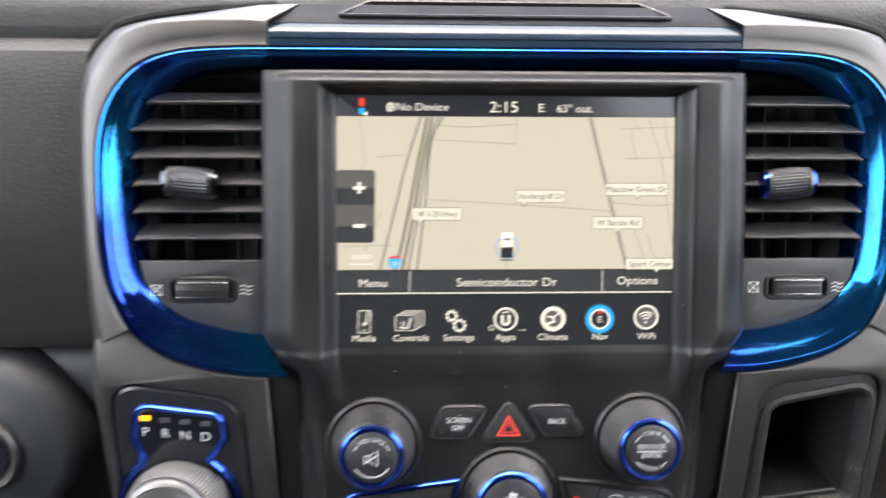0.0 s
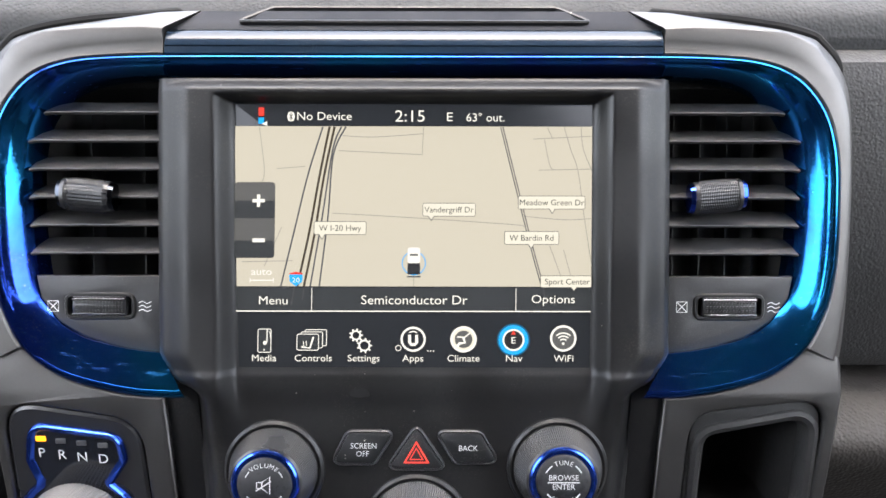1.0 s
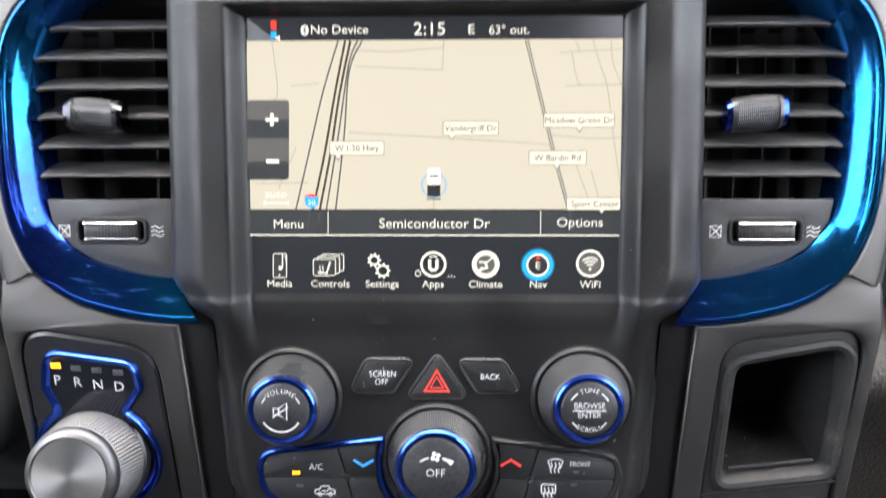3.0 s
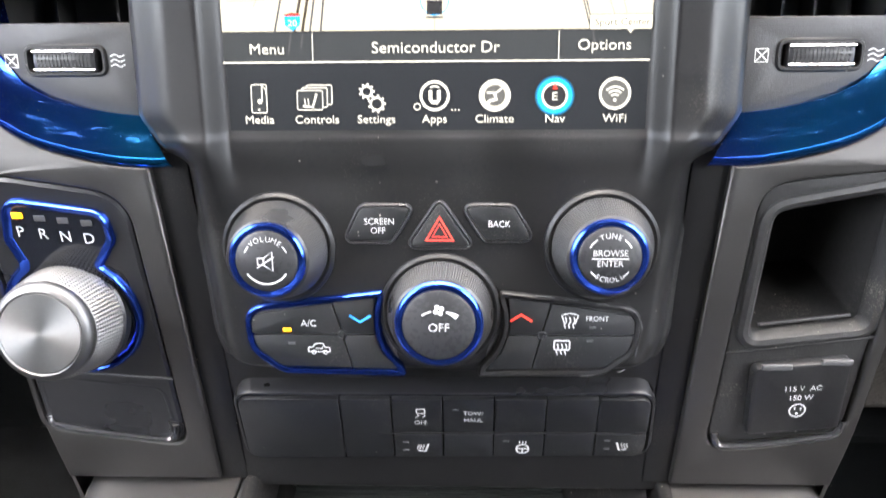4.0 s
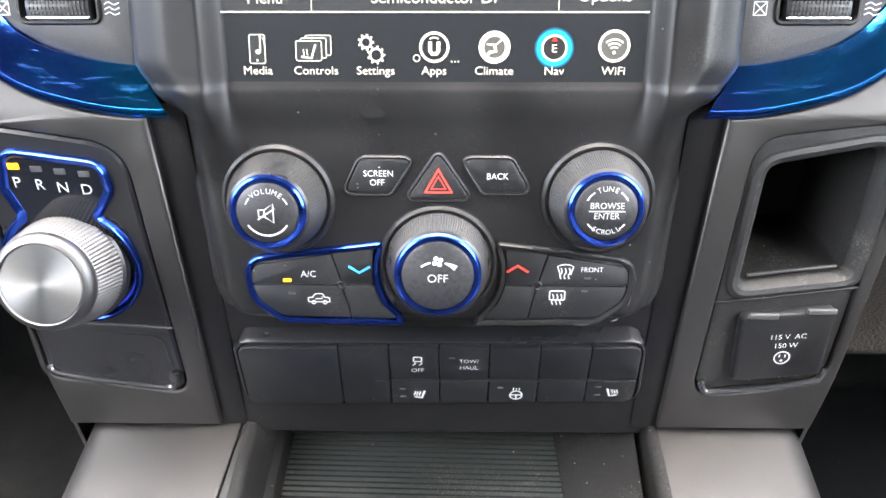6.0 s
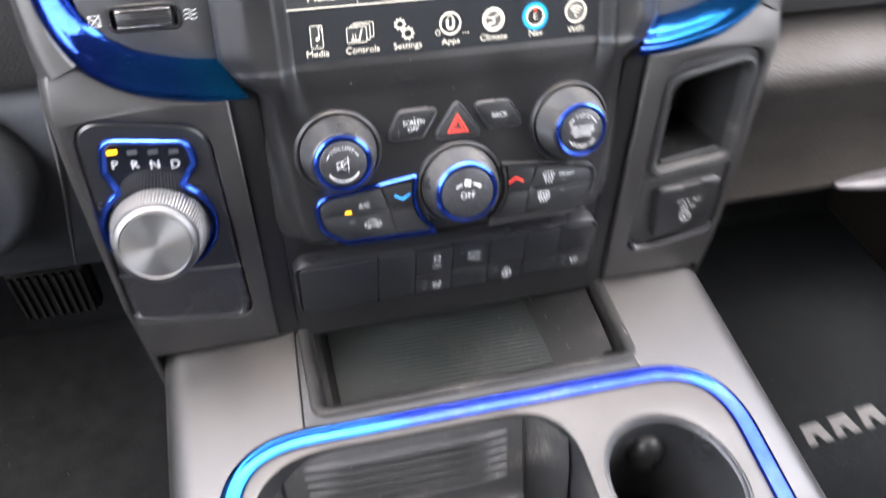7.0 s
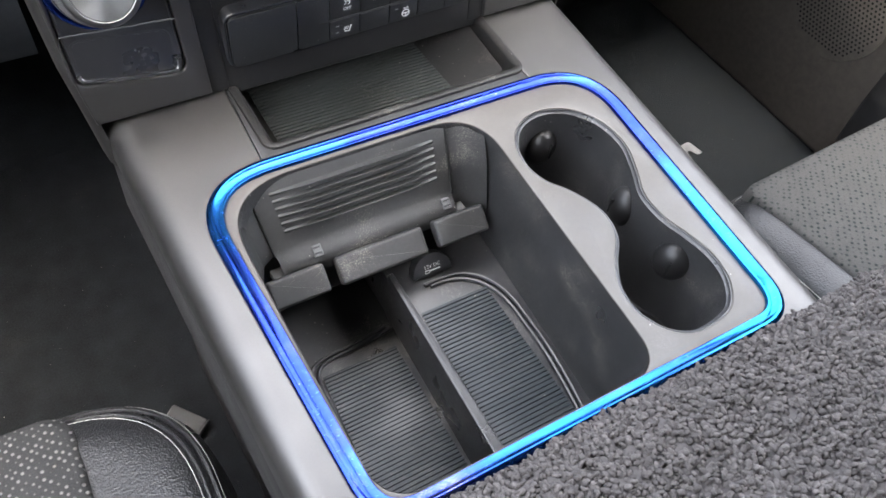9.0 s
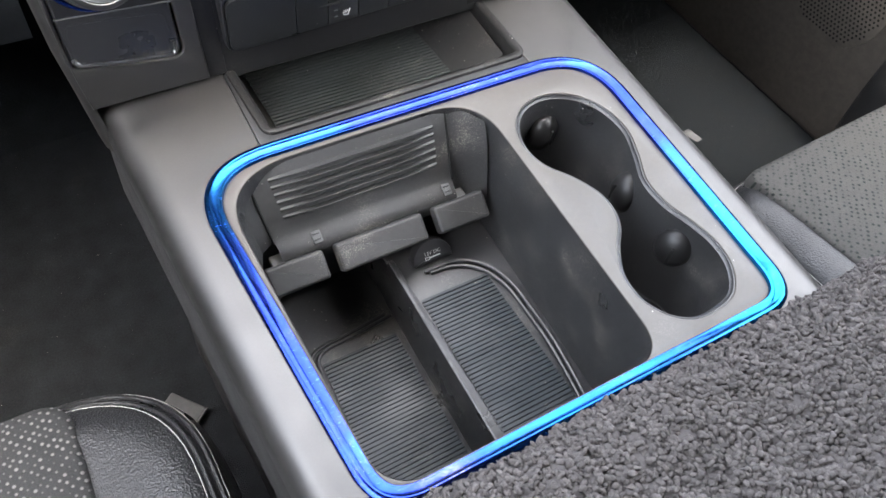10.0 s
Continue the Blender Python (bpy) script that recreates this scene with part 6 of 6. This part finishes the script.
arm = thing("armrest", (0, -0.15, 0.42), "centre armrest in a fluffy charcoal fleece cover", "armrest")
part("cushion", box((-190, -420, -16), (200, -40, 30), CONSOLE, 12), LEATHER, arm)
cover = part("fleece_cover", raw_mesh("fleece_cover", *fleece(), CONSOLE), FLEECE, arm, "fluffy charcoal fleece cover")
tagged(part("fleece_nap", raw_mesh("fleece_nap", *pile(23000), CONSOLE), PILE, cover, "short curled fleece pile"), kind="stuff")

# ---- seats ----


def shrink(outline, d):
    """Outline drawn in towards its middle by d on every side."""
    xs, ys = [p[0] for p in outline], [p[1] for p in outline]
    cx, cy, hx, hy = (min(xs) + max(xs)) / 2, (min(ys) + max(ys)) / 2, (max(xs) - min(xs)) / 2, (max(ys) - min(ys)) / 2
    return [(cx + (p[0] - cx) * (hx - d) / hx, cy + (p[1] - cy) * (hy - d) / hy) for p in outline]


def cushion_rows(outline, levels):
    return [(shrink(outline, d), w) for d, w in levels]


def seat(side, label):
    s = -1 if side == "driver" else 1
    M = SEATS
    if s < 0:
        o = rounded([(-740, -420, 60), (-200, -420, 60), (-207, 222, 95), (-740, 222, 60)], 60, 14)
        top = 334
        ins = rounded([(-650, -420, 20), (-283, -420, 20), (-285, 212, 26), (-650, 212, 26)], 20, 10)
        base = (-0.46, -0.1, 0.2)
    else:
        o = rounded([(240, -420, 60), (750, -420, 60), (750, 168, 60), (249, 147, 34)], 60, 14)
        top = 362
        ins = rounded([(298, -420, 20), (660, -420, 20), (660, 160, 26), (279, 141, 14)], 20, 10)
        base = (0.5, -0.1, 0.2)
    st = thing(side + "_seat", base, label, "car seat", "front seats")
    part("cushion", shell(cushion_rows(o, ((6, top - 190), (0, top - 130), (-2, top - 60), (1, top - 28), (8, top - 11), (20, top - 2), (40, top + 2), (52, top - 1))), M, (True, True)), SEAT_LEATHER, st, "black vinyl bolsters", 180)
    insert = part("insert", shell(cushion_rows(ins, ((-1, top - 8), (1, top + 2.5), (6, top + 4.5), (30, top + 6))), M, (False, True)), FABRIC if s < 0 else FABRIC_PALE, st, "woven mesh centre panel", 180)
    for d, w, r in ((9.5, top - 8.5, 2.0), (15, top - 4, 1.6)) if s < 0 else ((5, top - 15, 1.5),):
        part("piping", tube([(*p, w) for p in shrink(o, d)], r, M, 6, True), SEAT_LEATHER, st, "raised seam")
    bm = bmesh.new()
    for path, w in ((shrink(o, 18.5), top - 1.2), (shrink(o, 6.2), top - 12)) if s < 0 else ((shrink(o, 7.5), top - 10.6),):
        n = len(path)
        for i in range(n):
            a, b = Vector((*path[i - 1], w)), Vector((*path[i], w))
            L = (b - a).length
            m = max(1, int(L / 3.4))
            for k in range(m):
                p, q = a + (b - a) * (k + 0.06) / m, a + (b - a) * (k + 0.94) / m
                if p.y > -150 and L > 0.01:
                    tube([tuple(p), tuple(q)], 0.38, M, 4, bm=bm)
    tagged(part("stitching", bm, THREAD, st, "pale grey stitching"), kind="stuff")
    part("backrest", box((min(o)[0] + 20, -560, top - 20), (max(o)[0] - 20, -420, 900), M, 40), SEAT_LEATHER, st)
    part("pedestal", box((min(o)[0] + 60, -380, 60), (max(o)[0] - 60, 120, top - 150), M, 10), TRIMGREY, st)
    return st


seat("driver", "driver seat with black vinyl bolster, mesh centre and pale stitching")
seat("passenger", "passenger seat with grey woven mesh centre and black vinyl bolster")

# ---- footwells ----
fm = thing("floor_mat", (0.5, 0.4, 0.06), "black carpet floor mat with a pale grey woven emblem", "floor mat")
part("mat", slab(rect(245, 60, 772, 700, 30), 61, 72, WORLD, 3), MAT_CARPET, fm)
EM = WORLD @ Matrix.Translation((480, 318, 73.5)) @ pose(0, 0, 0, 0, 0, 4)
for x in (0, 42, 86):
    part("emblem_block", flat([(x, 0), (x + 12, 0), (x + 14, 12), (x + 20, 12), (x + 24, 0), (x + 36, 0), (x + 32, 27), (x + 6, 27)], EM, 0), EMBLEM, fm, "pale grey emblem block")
pedal = tagged(part("brake_pedal", box((-355, 520, 300), (-285, 540, 362), WORLD, 5), LINING), "black ribbed rubber brake pedal", "pedal")
for k in range(9):
    part("rib", box((-352 + 7.4 * k, 516, 304), (-348.5 + 7.4 * k, 521, 358), WORLD, 0.8), LINING, pedal)
part("arm", box((-327, 530, 355), (-313, 545, 640), WORLD, 2), CAVITY, pedal)
block = tagged(part("connector_block", box((-24, -22, 61), (24, 22, 74), WORLD @ Matrix.Translation((-231, 262, 0)) @ pose(0, 0, 0, 0, 0, 38), 3), CAVITY), "small black connector block on the carpet", "connector")
# metal strip added for the light along the block's edge
part("edge", box((-24, -23.2, 71), (24, -22, 74.6), WORLD @ Matrix.Translation((-231, 262, 0)) @ pose(0, 0, 0, 0, 0, 38), 0.4), ALUMINIUM, block, "pale metal strip standing in for the lit edge")
